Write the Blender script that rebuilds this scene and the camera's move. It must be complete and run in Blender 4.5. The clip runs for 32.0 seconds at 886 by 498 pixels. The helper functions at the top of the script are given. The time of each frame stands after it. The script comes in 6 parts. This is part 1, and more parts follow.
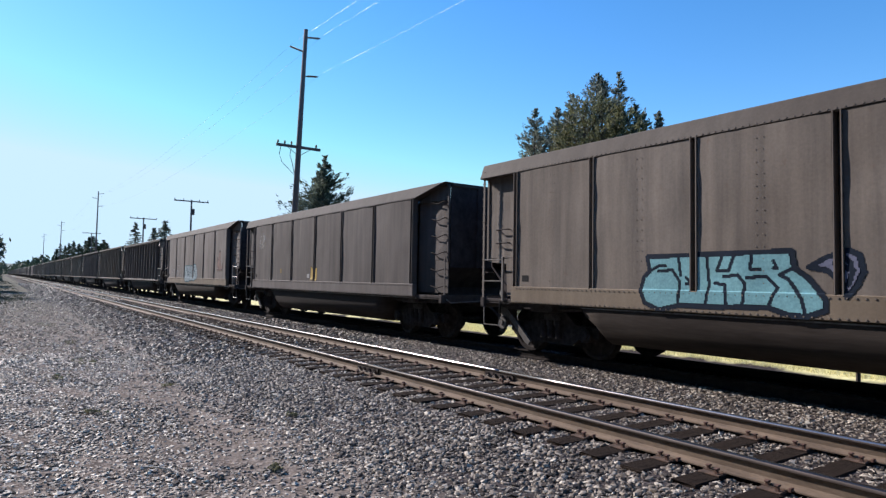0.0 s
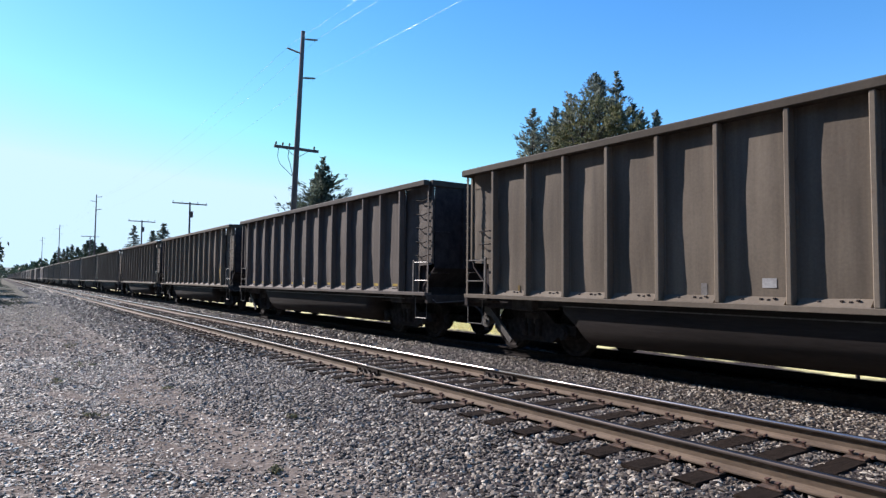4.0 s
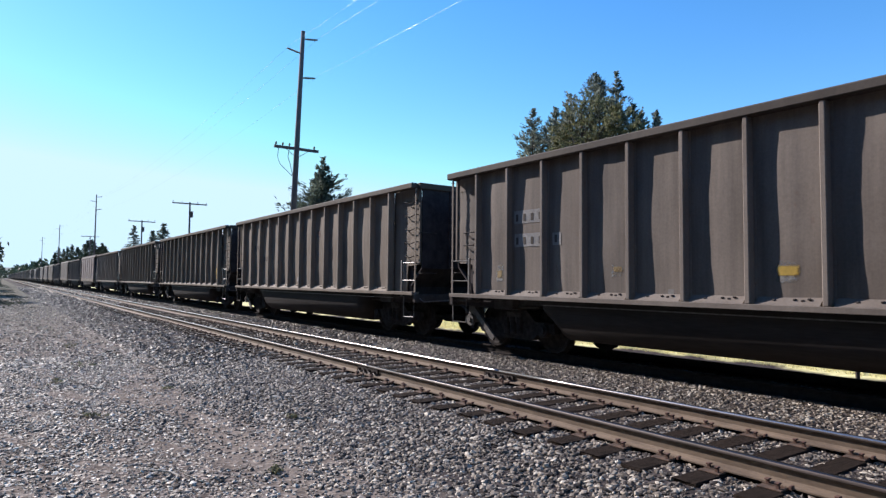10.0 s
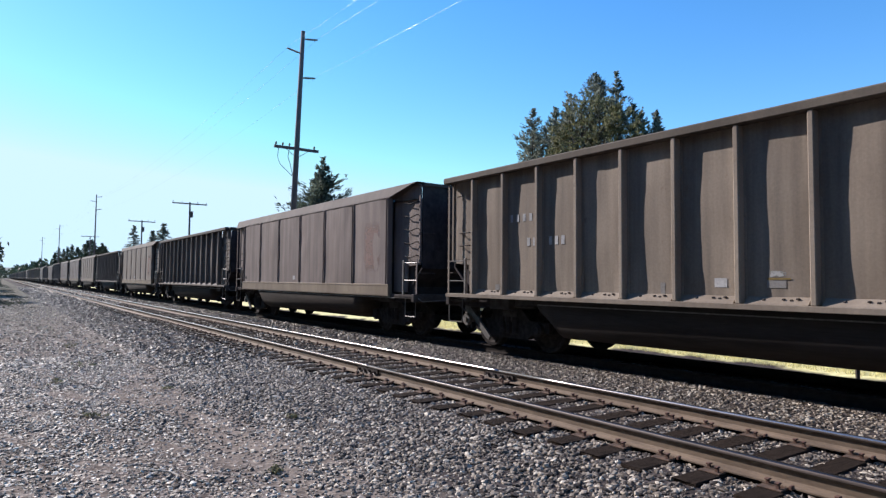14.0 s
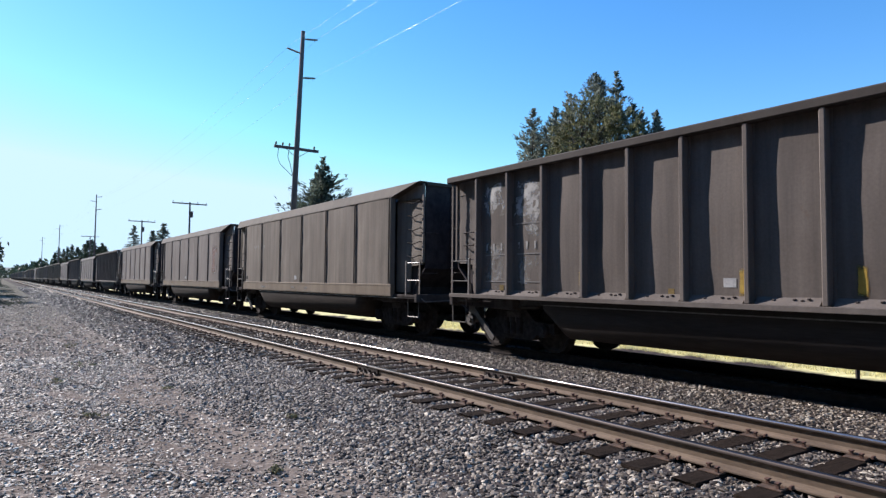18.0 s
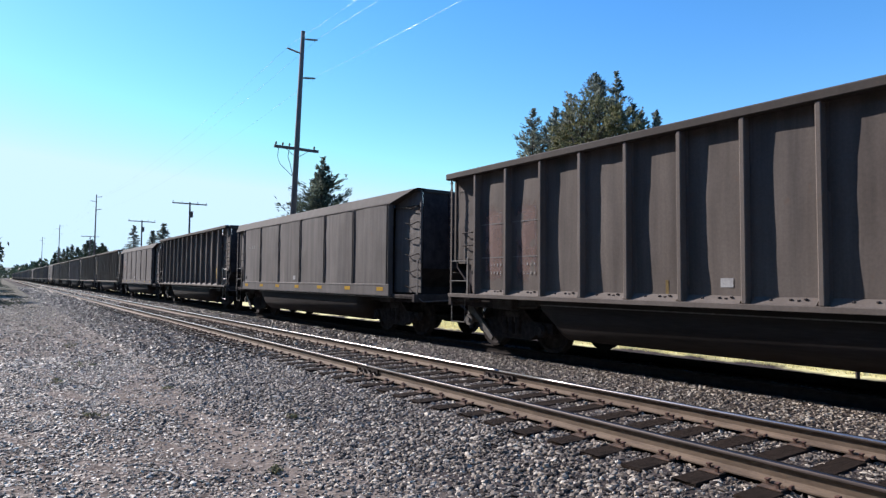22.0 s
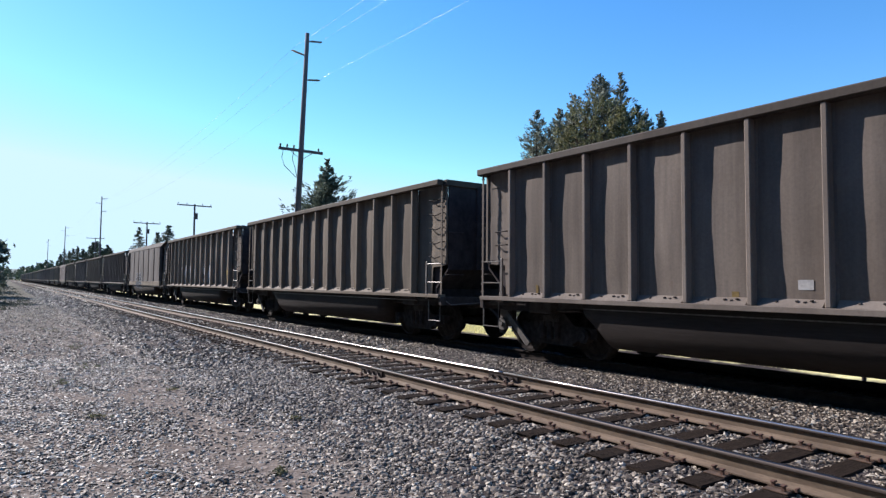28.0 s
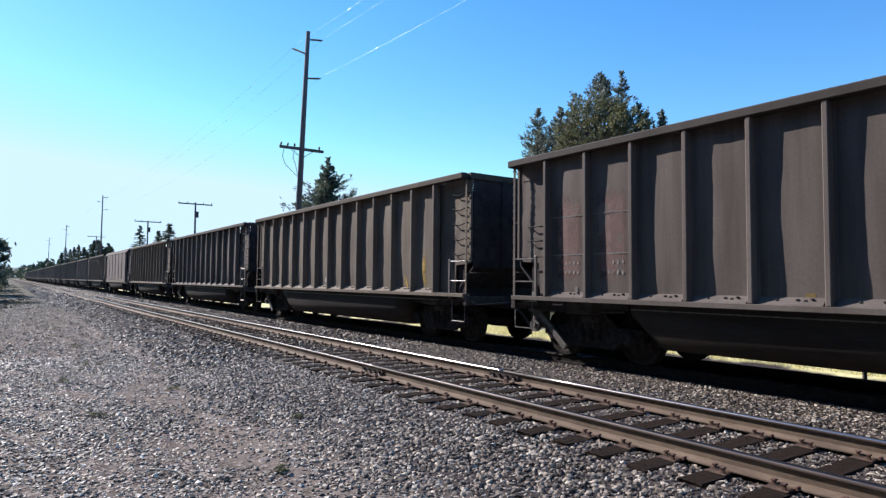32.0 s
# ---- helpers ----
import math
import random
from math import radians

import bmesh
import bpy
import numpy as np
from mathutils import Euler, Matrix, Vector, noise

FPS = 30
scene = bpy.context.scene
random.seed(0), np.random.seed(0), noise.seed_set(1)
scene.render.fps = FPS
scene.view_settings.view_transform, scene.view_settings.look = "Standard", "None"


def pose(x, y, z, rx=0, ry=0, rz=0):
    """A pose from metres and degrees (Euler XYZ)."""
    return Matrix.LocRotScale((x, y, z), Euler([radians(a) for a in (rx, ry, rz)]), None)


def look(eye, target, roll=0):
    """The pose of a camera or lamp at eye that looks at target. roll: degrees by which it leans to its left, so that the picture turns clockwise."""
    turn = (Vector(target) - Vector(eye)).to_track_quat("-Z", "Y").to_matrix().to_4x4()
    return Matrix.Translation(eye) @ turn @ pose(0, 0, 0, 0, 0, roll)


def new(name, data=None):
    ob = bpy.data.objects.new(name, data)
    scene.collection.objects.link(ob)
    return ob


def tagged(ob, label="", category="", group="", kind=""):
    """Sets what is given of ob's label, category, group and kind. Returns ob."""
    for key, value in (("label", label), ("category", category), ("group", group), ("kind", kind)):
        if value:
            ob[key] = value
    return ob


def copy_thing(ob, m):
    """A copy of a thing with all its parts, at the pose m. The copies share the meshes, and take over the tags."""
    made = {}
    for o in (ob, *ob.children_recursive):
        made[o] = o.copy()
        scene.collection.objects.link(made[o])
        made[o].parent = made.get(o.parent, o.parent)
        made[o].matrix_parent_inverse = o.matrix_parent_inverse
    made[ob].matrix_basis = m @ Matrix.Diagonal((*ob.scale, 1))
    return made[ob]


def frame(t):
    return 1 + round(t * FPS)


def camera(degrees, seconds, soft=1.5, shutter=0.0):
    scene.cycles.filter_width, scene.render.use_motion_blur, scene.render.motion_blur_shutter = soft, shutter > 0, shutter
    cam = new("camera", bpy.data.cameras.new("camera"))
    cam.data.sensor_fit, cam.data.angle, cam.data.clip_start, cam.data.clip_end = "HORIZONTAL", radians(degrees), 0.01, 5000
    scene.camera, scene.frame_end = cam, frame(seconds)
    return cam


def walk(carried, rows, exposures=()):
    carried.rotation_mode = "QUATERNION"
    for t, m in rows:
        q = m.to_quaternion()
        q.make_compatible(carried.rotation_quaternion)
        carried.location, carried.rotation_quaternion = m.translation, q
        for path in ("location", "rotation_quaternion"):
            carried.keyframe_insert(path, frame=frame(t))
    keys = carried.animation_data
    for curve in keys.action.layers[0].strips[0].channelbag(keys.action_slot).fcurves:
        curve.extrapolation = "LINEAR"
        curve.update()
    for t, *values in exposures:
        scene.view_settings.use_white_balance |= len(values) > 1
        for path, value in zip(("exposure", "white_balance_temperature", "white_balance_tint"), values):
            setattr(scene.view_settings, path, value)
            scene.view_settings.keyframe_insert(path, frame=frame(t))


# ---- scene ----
cam = camera(70.45, 32.0, soft=1.35)

# the camera stands on a stand beside the line; small knocks at the start and at 25.5 to 28 s
EYE = (0.0, 0.0, 1.727)


def aim(dx=0.0, dy=0.0, roll=0.0):
    """The view, turned by dx to its left and dy upwards (in thousandths of 1.11 radians)."""
    yaw = 0.616 - dx / 1110
    tilt = 0.0514 + dy / 1110
    way = (-math.cos(yaw) * math.cos(tilt), math.sin(yaw) * math.cos(tilt), math.sin(tilt))
    return look(EYE, [e + 10 * w for e, w in zip(EYE, way)], 0.556 + roll)


walk(cam, [(0.0, aim(2, -1.0, 0.45)), (0.5, aim(-3.2, 0.3)), (1.0, aim(0, 2.8, 0.05)), (1.5, aim(0, 0.7)), (2.0, aim()), (3.5, aim()),
           (14.0, aim()), (24.5, aim()), (25.0, aim(0.6, 0)), (25.5, aim(1.8, -1.6)), (27.5, aim(8, 0.6, 0.05)), (28.0, aim(7.3, 2.8)),
           (28.5, aim(8.6, -1.2)), (29.0, aim(8.6, 0)), (32.0, aim(8.6, 0))],
     exposures=[(0.0, 0.6, 5950, 14), (0.8, 0.7, 5950, 14), (2.0, 0.72, 5950, 14), (32.0, 0.72, 5950, 14)])

# ---- light ----
SUN = Vector((-0.80, -0.285, 0.52)).normalized()
world = bpy.data.worlds.new("world")
scene.world = world
world.use_nodes = True
wn = world.node_tree
sky = wn.nodes.new("ShaderNodeTexSky")
sky.sky_type, sky.sun_disc = "NISHITA", False
sky.sun_elevation = math.asin(SUN.z)
sky.sun_rotation = math.atan2(SUN.x, SUN.y)
sky.air_density, sky.dust_density, sky.ozone_density = 1.0, 0.06, 1.0
wn.nodes["Background"].inputs["Strength"].default_value = 0.126
deep = wn.nodes.new("ShaderNodeHueSaturation")   # a clear, deep blue day
deep.inputs["Saturation"].default_value = 1.34
deep.inputs["Hue"].default_value = 0.498
wn.links.new(sky.outputs[0], deep.inputs["Color"])
cyan = wn.nodes.new("ShaderNodeMix")   # the sky's slight lean to cyan
cyan.data_type, cyan.blend_type = "RGBA", "MULTIPLY"
cyan.inputs[0].default_value = 1.0
cyan.inputs[7].default_value = (0.915, 0.99, 1.055, 1.0)
wn.links.new(deep.outputs[0], cyan.inputs[6])
clear = wn.nodes.new("ShaderNodeMix")   # no milky glare round the sun on so clear a day
clear.data_type, clear.blend_type = "RGBA", "DARKEN"
clear.inputs[0].default_value = 1.0
clear.inputs[7].default_value = (3.45, 4.6, 5.2, 1.0)
wn.links.new(cyan.outputs[2], clear.inputs[6])
wn.links.new(clear.outputs[2], wn.nodes["Background"].inputs["Color"])
sun = new("sun", bpy.data.lights.new("sun", "SUN"))
sun.data.energy, sun.data.angle, sun.data.color = 5.5, radians(0.53), (1.0, 0.885, 0.765)
sun.matrix_world = look(SUN * 50, (0, 0, 0))


# ---- materials ----
def material(name, rough=0.8, metal=0.0):
    m = bpy.data.materials.new(name)
    m.use_nodes = True
    b = m.node_tree.nodes["Principled BSDF"]
    b.inputs["Roughness"].default_value, b.inputs["Metallic"].default_value = rough, metal
    return m, m.node_tree, b


def node(tree, kind, **inputs):
    n = tree.nodes.new(kind)
    for key, value in inputs.items():
        n.inputs[key.replace("_", " ")].default_value = value
    return n


def ramp(tree, source, stops):
    n = tree.nodes.new("ShaderNodeValToRGB")
    while len(n.color_ramp.elements) < len(stops):
        n.color_ramp.elements.new(0.5)
    for e, (at, c) in zip(n.color_ramp.elements, stops):
        e.position, e.color = at, (*c, 1)
    tree.links.new(source, n.inputs[0])
    return n.outputs[0]


def mix(tree, how, fac, a, b):
    n = tree.nodes.new("ShaderNodeMix")
    n.data_type, n.blend_type = "RGBA", how
    for sock, v in ((n.inputs[0], fac), (n.inputs[6], a), (n.inputs[7], b)):
        if isinstance(v, bpy.types.NodeSocket):
            tree.links.new(v, sock)
        else:
            sock.default_value = v if isinstance(v, float) else (*v, 1)
    return n.outputs[2]


def coords(tree, scale=(1, 1, 1), own=True):
    c = tree.nodes.new("ShaderNodeTexCoord")
    m = tree.nodes.new("ShaderNodeMapping")
    m.inputs["Scale"].default_value = scale
    tree.links.new(c.outputs["Object"], m.inputs[0])
    return m.outputs[0]


def noise_tex(tree, vec, scale, detail=4.0, rough=0.6):
    n = node(tree, "ShaderNodeTexNoise", Scale=scale, Detail=detail, Roughness=rough)
    tree.links.new(vec, n.inputs["Vector"])
    return n.outputs["Fac"]


def bump(tree, bsdf, height, strength=0.3, distance=0.01):
    n = node(tree, "ShaderNodeBump", Strength=strength, Distance=distance)
    tree.links.new(height, n.inputs["Height"])
    tree.links.new(n.outputs[0], bsdf.inputs["Normal"])


def plain(name, dark, light, scale=6.0, rough=0.8, metal=0.0, relief=0.2, stretch=(1, 1, 1), dist=0.01, shine=0.5):
    """Two tones mixed at two sizes, with fine relief."""
    m, t, b = material(name, rough, metal)
    b.inputs["Specular IOR Level"].default_value = shine
    v = coords(t, stretch)
    a, c = noise_tex(t, v, scale), noise_tex(t, v, scale * 9, 3.0)
    col = ramp(t, a, [(0.3, dark), (0.7, light)])
    col = mix(t, "MULTIPLY", 0.55, col, ramp(t, c, [(0.25, (0.55, 0.55, 0.55)), (0.75, (1.25, 1.25, 1.25))]))
    t.links.new(col, b.inputs["Base Color"])
    if relief:
        bump(t, b, c, relief, dist)
    return m


def car_paint(name, streak=0.75, rough=0.78):
    """Dusty car side: the object's own colour, with rain streaks, dust towards the world and rusty blotches."""
    m, t, b = material(name, rough)
    b.inputs["Specular IOR Level"].default_value = 0.25
    info = t.nodes.new("ShaderNodeObjectInfo")
    far_off = t.nodes.new("ShaderNodeMath")
    far_off.operation = "MULTIPLY"
    far_off.inputs[1].default_value = 71.0
    t.links.new(info.outputs["Random"], far_off.inputs[0])

    def own(scale):
        """Coordinates moved by a chance of the object's own, so that no two cars wear alike."""
        add = t.nodes.new("ShaderNodeVectorMath")
        t.links.new(coords(t, scale), add.inputs[0])
        t.links.new(far_off.outputs[0], add.inputs[1])
        return add.outputs[0]
    streaks = noise_tex(t, own((3.2, 3.2, 0.2)), 1.3, 5.0, 0.6)
    broad = noise_tex(t, own((1, 1, 0.6)), 0.6, 3.0)
    fine = noise_tex(t, own((1, 1, 1)), 26.0, 3.0)
    col = mix(t, "MULTIPLY", streak, info.outputs["Color"], ramp(t, streaks, [(0.3, (0.55, 0.55, 0.56)), (0.7, (1.3, 1.28, 1.24))]))
    col = mix(t, "MULTIPLY", 0.6, col, ramp(t, broad, [(0.35, (0.7, 0.66, 0.63)), (0.65, (1.2, 1.2, 1.2))]))
    spots = noise_tex(t, own((1, 1, 0.6)), 4.5, 7.0, 0.7)
    col = mix(t, "MIX", ramp(t, spots, [(0.62, (0, 0, 0)), (0.72, (0.55, 0.55, 0.55))]), col, (0.13, 0.085, 0.06))
    col = mix(t, "MULTIPLY", 0.35, col, ramp(t, fine, [(0.3, (0.7, 0.7, 0.7)), (0.7, (1.2, 1.2, 1.2))]))
    t.links.new(col, b.inputs["Base Color"])
    bump(t, b, fine, 0.12, 0.004)
    return m


PAINT = car_paint("weathered_car_paint")
CHORD = car_paint("weathered_chord", 0.35, 0.8)
UNDER = plain("dark_underframe", (0.038, 0.033, 0.031), (0.088, 0.077, 0.073), 5, 0.9, shine=0.08)
NEARBLACK = plain("sooty_tub", (0.023, 0.0195, 0.0185), (0.042, 0.035, 0.033), 1.6, 0.75, 0.0, 0.15, (0.25, 1, 2.2), shine=0.15)
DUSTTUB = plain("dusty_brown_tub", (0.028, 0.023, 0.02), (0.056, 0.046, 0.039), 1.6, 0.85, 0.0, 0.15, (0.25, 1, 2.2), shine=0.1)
STEEL = plain("worn_steel", (0.08, 0.072, 0.065), (0.19, 0.175, 0.16), 14, 0.5, 0.2)
# bogie steel, its colour lowered to carry the deep shade below the cars
DARKSTEEL = plain("grimy_cast_steel", (0.014, 0.012, 0.012), (0.042, 0.036, 0.034), 9, 0.9, shine=0.1)
# coal dust, and the shade of the car ends put into the colour
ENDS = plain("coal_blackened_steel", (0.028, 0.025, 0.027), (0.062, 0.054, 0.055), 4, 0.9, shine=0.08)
DUSTY = plain("dusty_brake_gear", (0.04, 0.035, 0.031), (0.1, 0.088, 0.078), 12, 0.7)
COAL = plain("coal", (0.008, 0.008, 0.009), (0.03, 0.03, 0.032), 30, 0.55, 0.0, 0.8, dist=0.05)
RUST = plain("rusty_rail_web", (0.085, 0.058, 0.038), (0.165, 0.118, 0.08), 9, 0.85, 0.0, 0.3, (0.3, 1, 1), 0.004)
RAILTOP = plain("polished_rail_head", (0.24, 0.215, 0.2), (0.4, 0.36, 0.335), 7, 0.25, 0.92, 0.02, (0.08, 1, 1), 0.001)
WORNTOP = plain("worn_rail_head", (0.06, 0.05, 0.045), (0.12, 0.1, 0.09), 7, 0.27, 0.9, 0.03, (0.08, 1, 1), 0.001)
# far track only: the shade under the train is put into this rail colour
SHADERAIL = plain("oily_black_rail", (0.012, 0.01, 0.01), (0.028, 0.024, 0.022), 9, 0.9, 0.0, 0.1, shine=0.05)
RAILSIDE = plain("brown_rail_head_side", (0.03, 0.02, 0.016), (0.07, 0.05, 0.042), 12, 0.6, 0.2, 0.2, (0.2, 1, 1), 0.003)
TIE = plain("creosoted_tie", (0.011, 0.0078, 0.006), (0.034, 0.024, 0.018), 10, 0.95, 0.0, 0.6, (6, 0.4, 6), 0.01, 0.08)
PLATE = plain("rusty_plate", (0.04, 0.025, 0.017), (0.12, 0.068, 0.042), 12, 0.9)
SPIKE = plain("dark_spike", (0.05, 0.025, 0.018), (0.13, 0.06, 0.04), 30, 0.85)
POLEWOOD = plain("pole_wood", (0.085, 0.066, 0.064), (0.18, 0.145, 0.14), 6, 0.9, 0.0, 0.5, (6, 6, 0.5))
WIRE = plain("bright_wire", (0.75, 0.75, 0.75), (0.85, 0.85, 0.85), 20, 0.5, 1.0, 0.0)
DARKWIRE = plain("dark_wire", (0.05, 0.05, 0.05), (0.1, 0.1, 0.1), 20, 0.6, 0.0, 0.0)
CERAMIC = plain("insulator", (0.07, 0.05, 0.045), (0.14, 0.1, 0.09), 20, 0.6, 0.0, 0.0, shine=0.15)
BARK = plain("bark", (0.05, 0.038, 0.028), (0.13, 0.1, 0.075), 8, 0.95, 0.0, 0.8, (5, 5, 0.6), 0.03)


def leaf_paint(name, dark, light, glow=0.25):
    m, t, b = material(name, 0.65)
    g = t.nodes.new("ShaderNodeNewGeometry")
    col = ramp(t, g.outputs["Random Per Island"], [(0.0, dark), (0.6, tuple((a + c) / 2 for a, c in zip(dark, light))), (1.0, light)])
    t.links.new(col, b.inputs["Base Color"])
    tr = node(t, "ShaderNodeBsdfTranslucent")
    t.links.new(col, tr.inputs["Color"])
    mx = node(t, "ShaderNodeMixShader", Fac=glow)
    t.links.new(b.outputs[0], mx.inputs[1])
    t.links.new(tr.outputs[0], mx.inputs[2])
    t.links.new(mx.outputs[0], t.nodes["Material Output"].inputs["Surface"])
    return m


FIR = leaf_paint("fir_needles", (0.042, 0.058, 0.045), (0.17, 0.195, 0.14), 0.38)
GREEN = leaf_paint("olive_leaves", (0.06, 0.07, 0.03), (0.26, 0.25, 0.12), 0.35)
PINE = leaf_paint("grey_green_needles", (0.05, 0.064, 0.055), (0.3, 0.33, 0.26), 0.4)
FARLEAF = leaf_paint("far_leaves", (0.028, 0.049, 0.031), (0.084, 0.112, 0.070))
GRASS = leaf_paint("dry_grass", (0.6, 0.56, 0.27), (0.85, 0.8, 0.45), 0.35)
VERGE = leaf_paint("verge_weeds", (0.03, 0.034, 0.022), (0.11, 0.115, 0.075))
WEED = leaf_paint("weed_leaves", (0.1, 0.1, 0.06), (0.22, 0.215, 0.12))


def stone_paint(name, tones, rough=0.62):
    m, t, b = material(name, rough)
    b.inputs["Specular IOR Level"].default_value = 0.33
    g = t.nodes.new("ShaderNodeNewGeometry")
    n = len(tones)
    col = ramp(t, g.outputs["Random Per Island"], [(i / (n - 1), c) for i, c in enumerate(tones)])
    grain = noise_tex(t, coords(t), 90.0, 3.0)
    col = mix(t, "MULTIPLY", 0.5, col, ramp(t, grain, [(0.3, (0.6, 0.6, 0.6)), (0.7, (1.25, 1.25, 1.25))]))
    t.links.new(col, b.inputs["Base Color"])
    return m


BALLAST = stone_paint("ballast_stone", [(0.026, 0.02, 0.0155), (0.063, 0.049, 0.038), (0.124, 0.1, 0.077), (0.228, 0.188, 0.146), (0.52, 0.46, 0.37)])
# darker stones: the train's shadow on its own track bed, put into the colour
SHADESTONE = stone_paint("oily_ballast", [(0.023, 0.022, 0.023), (0.058, 0.051, 0.051), (0.108, 0.094, 0.093)])
GRAVEL = stone_paint("path_gravel", [(0.042, 0.033, 0.026), (0.116, 0.093, 0.072), (0.232, 0.191, 0.149), (0.392, 0.331, 0.26), (0.8, 0.72, 0.59)])


def ground_paint():
    """Stony dust by the line, dry grass beyond it."""
    m, t, b = material("ground", 0.95)
    b.inputs["Specular IOR Level"].default_value = 0.05
    v = coords(t)
    big, mid = noise_tex(t, v, 0.5, 5.0), noise_tex(t, v, 5.0, 5.0)
    vor = node(t, "ShaderNodeTexVoronoi", Scale=24.0)
    t.links.new(v, vor.inputs["Vector"])
    bw = t.nodes.new("ShaderNodeRGBToBW")
    t.links.new(vor.outputs["Color"], bw.inputs[0])
    stones = ramp(t, bw.outputs[0], [(0.1, (0.04, 0.032, 0.028)), (0.5, (0.13, 0.105, 0.09)), (0.92, (0.42, 0.36, 0.31))])
    dust = ramp(t, mid, [(0.3, (0.075, 0.06, 0.05)), (0.7, (0.18, 0.148, 0.124))])
    near = mix(t, "MIX", ramp(t, big, [(0.4, (0.2, 0.2, 0.2)), (0.62, (0.75, 0.75, 0.75))]), stones, dust)
    wander = t.nodes.new("ShaderNodeMath")   # a trodden lane of fine pale dust beside the ballast
    wander.operation = "MULTIPLY_ADD"
    where = t.nodes.new("ShaderNodeSeparateXYZ")
    t.links.new(v, where.inputs[0])
    t.links.new(big, wander.inputs[0])
    wander.inputs[1].default_value = 1.5
    t.links.new(where.outputs["Y"], wander.inputs[2])
    lane = t.nodes.new("ShaderNodeMapRange")
    lane.inputs["From Min"].default_value, lane.inputs["From Max"].default_value = 0.0, 6.0
    t.links.new(wander.outputs[0], lane.inputs[0])
    fine_dust = ramp(t, mid, [(0.3, (0.15, 0.122, 0.102)), (0.7, (0.27, 0.228, 0.192))])
    near = mix(t, "MIX", ramp(t, lane.outputs[0], [(0.38, (0, 0, 0)), (0.48, (0.6, 0.6, 0.6)), (0.54, (0.6, 0.6, 0.6)), (0.64, (0, 0, 0))]), near, fine_dust)
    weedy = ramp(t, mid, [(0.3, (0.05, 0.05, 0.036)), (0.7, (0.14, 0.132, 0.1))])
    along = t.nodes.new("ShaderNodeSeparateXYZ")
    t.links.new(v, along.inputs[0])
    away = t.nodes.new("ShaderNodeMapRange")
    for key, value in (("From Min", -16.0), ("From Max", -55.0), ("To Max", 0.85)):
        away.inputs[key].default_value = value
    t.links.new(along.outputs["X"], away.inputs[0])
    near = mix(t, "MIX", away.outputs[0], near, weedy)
    # darker bed: shade in the gaps between stones is put into this colour
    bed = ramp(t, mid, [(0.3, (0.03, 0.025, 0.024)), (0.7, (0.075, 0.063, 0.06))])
    dry = ramp(t, mid, [(0.25, (0.55, 0.5, 0.24)), (0.75, (0.75, 0.7, 0.38))])
    sep = t.nodes.new("ShaderNodeSeparateXYZ")
    t.links.new(v, sep.inputs[0])
    edge = t.nodes.new("ShaderNodeMath")
    edge.operation = "MULTIPLY_ADD"
    t.links.new(big, edge.inputs[0])
    edge.inputs[1].default_value = 1.4
    t.links.new(sep.outputs["Y"], edge.inputs[2])
    side = t.nodes.new("ShaderNodeMapRange")
    side.inputs["From Min"].default_value, side.inputs["From Max"].default_value = 15.3, 15.5
    t.links.new(edge.outputs[0], side.inputs[0])
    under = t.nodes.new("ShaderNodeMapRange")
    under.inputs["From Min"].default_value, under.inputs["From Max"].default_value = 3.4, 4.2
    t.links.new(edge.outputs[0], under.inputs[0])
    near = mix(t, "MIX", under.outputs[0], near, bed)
    col = mix(t, "MIX", side.outputs[0], near, dry)
    road = t.nodes.new("ShaderNodeMapRange")
    road.inputs["From Min"].default_value, road.inputs["From Max"].default_value = 17.4, 17.8
    t.links.new(edge.outputs[0], road.inputs[0])
    green = ramp(t, mid, [(0.25, (0.035, 0.04, 0.02)), (0.75, (0.08, 0.08, 0.04))])
    col = mix(t, "MIX", road.outputs[0], col, green)
    t.links.new(col, b.inputs["Base Color"])
    bump(t, b, vor.outputs["Distance"], 0.5, 0.02)
    return m


GROUND = ground_paint()


# ---- mesh helpers ----
def box(bm, x0, x1, y0, y1, z0, z1, bev=0.0):
    c = bmesh.ops.create_cube(bm, size=1.0)["verts"]
    for v in c:
        v.co = Vector(((x0 + x1) / 2 + v.co.x * (x1 - x0), (y0 + y1) / 2 + v.co.y * (y1 - y0), (z0 + z1) / 2 + v.co.z * (z1 - z0)))
    if bev:
        edges = list({e for v in c for e in v.link_edges})
        bmesh.ops.bevel(bm, geom=edges, offset=bev, segments=1, affect="EDGES")


def prism(bm, profile, a, b, axis="x"):
    """A closed profile of (u, v) drawn out from a to b along an axis: x gives (y, z), y gives (x, z), z gives (x, y)."""
    put = {"x": lambda s, u, v: (s, u, v), "y": lambda s, u, v: (u, s, v), "z": lambda s, u, v: (u, v, s)}[axis]
    r0 = [bm.verts.new(put(a, u, v)) for u, v in profile]
    r1 = [bm.verts.new(put(b, u, v)) for u, v in profile]
    n = len(profile)
    faces = [bm.faces.new((r0[i], r0[(i + 1) % n], r1[(i + 1) % n], r1[i])) for i in range(n)]
    faces += [bm.faces.new(r0[::-1]), bm.faces.new(r1)]
    bmesh.ops.recalc_face_normals(bm, faces=faces)
    return faces


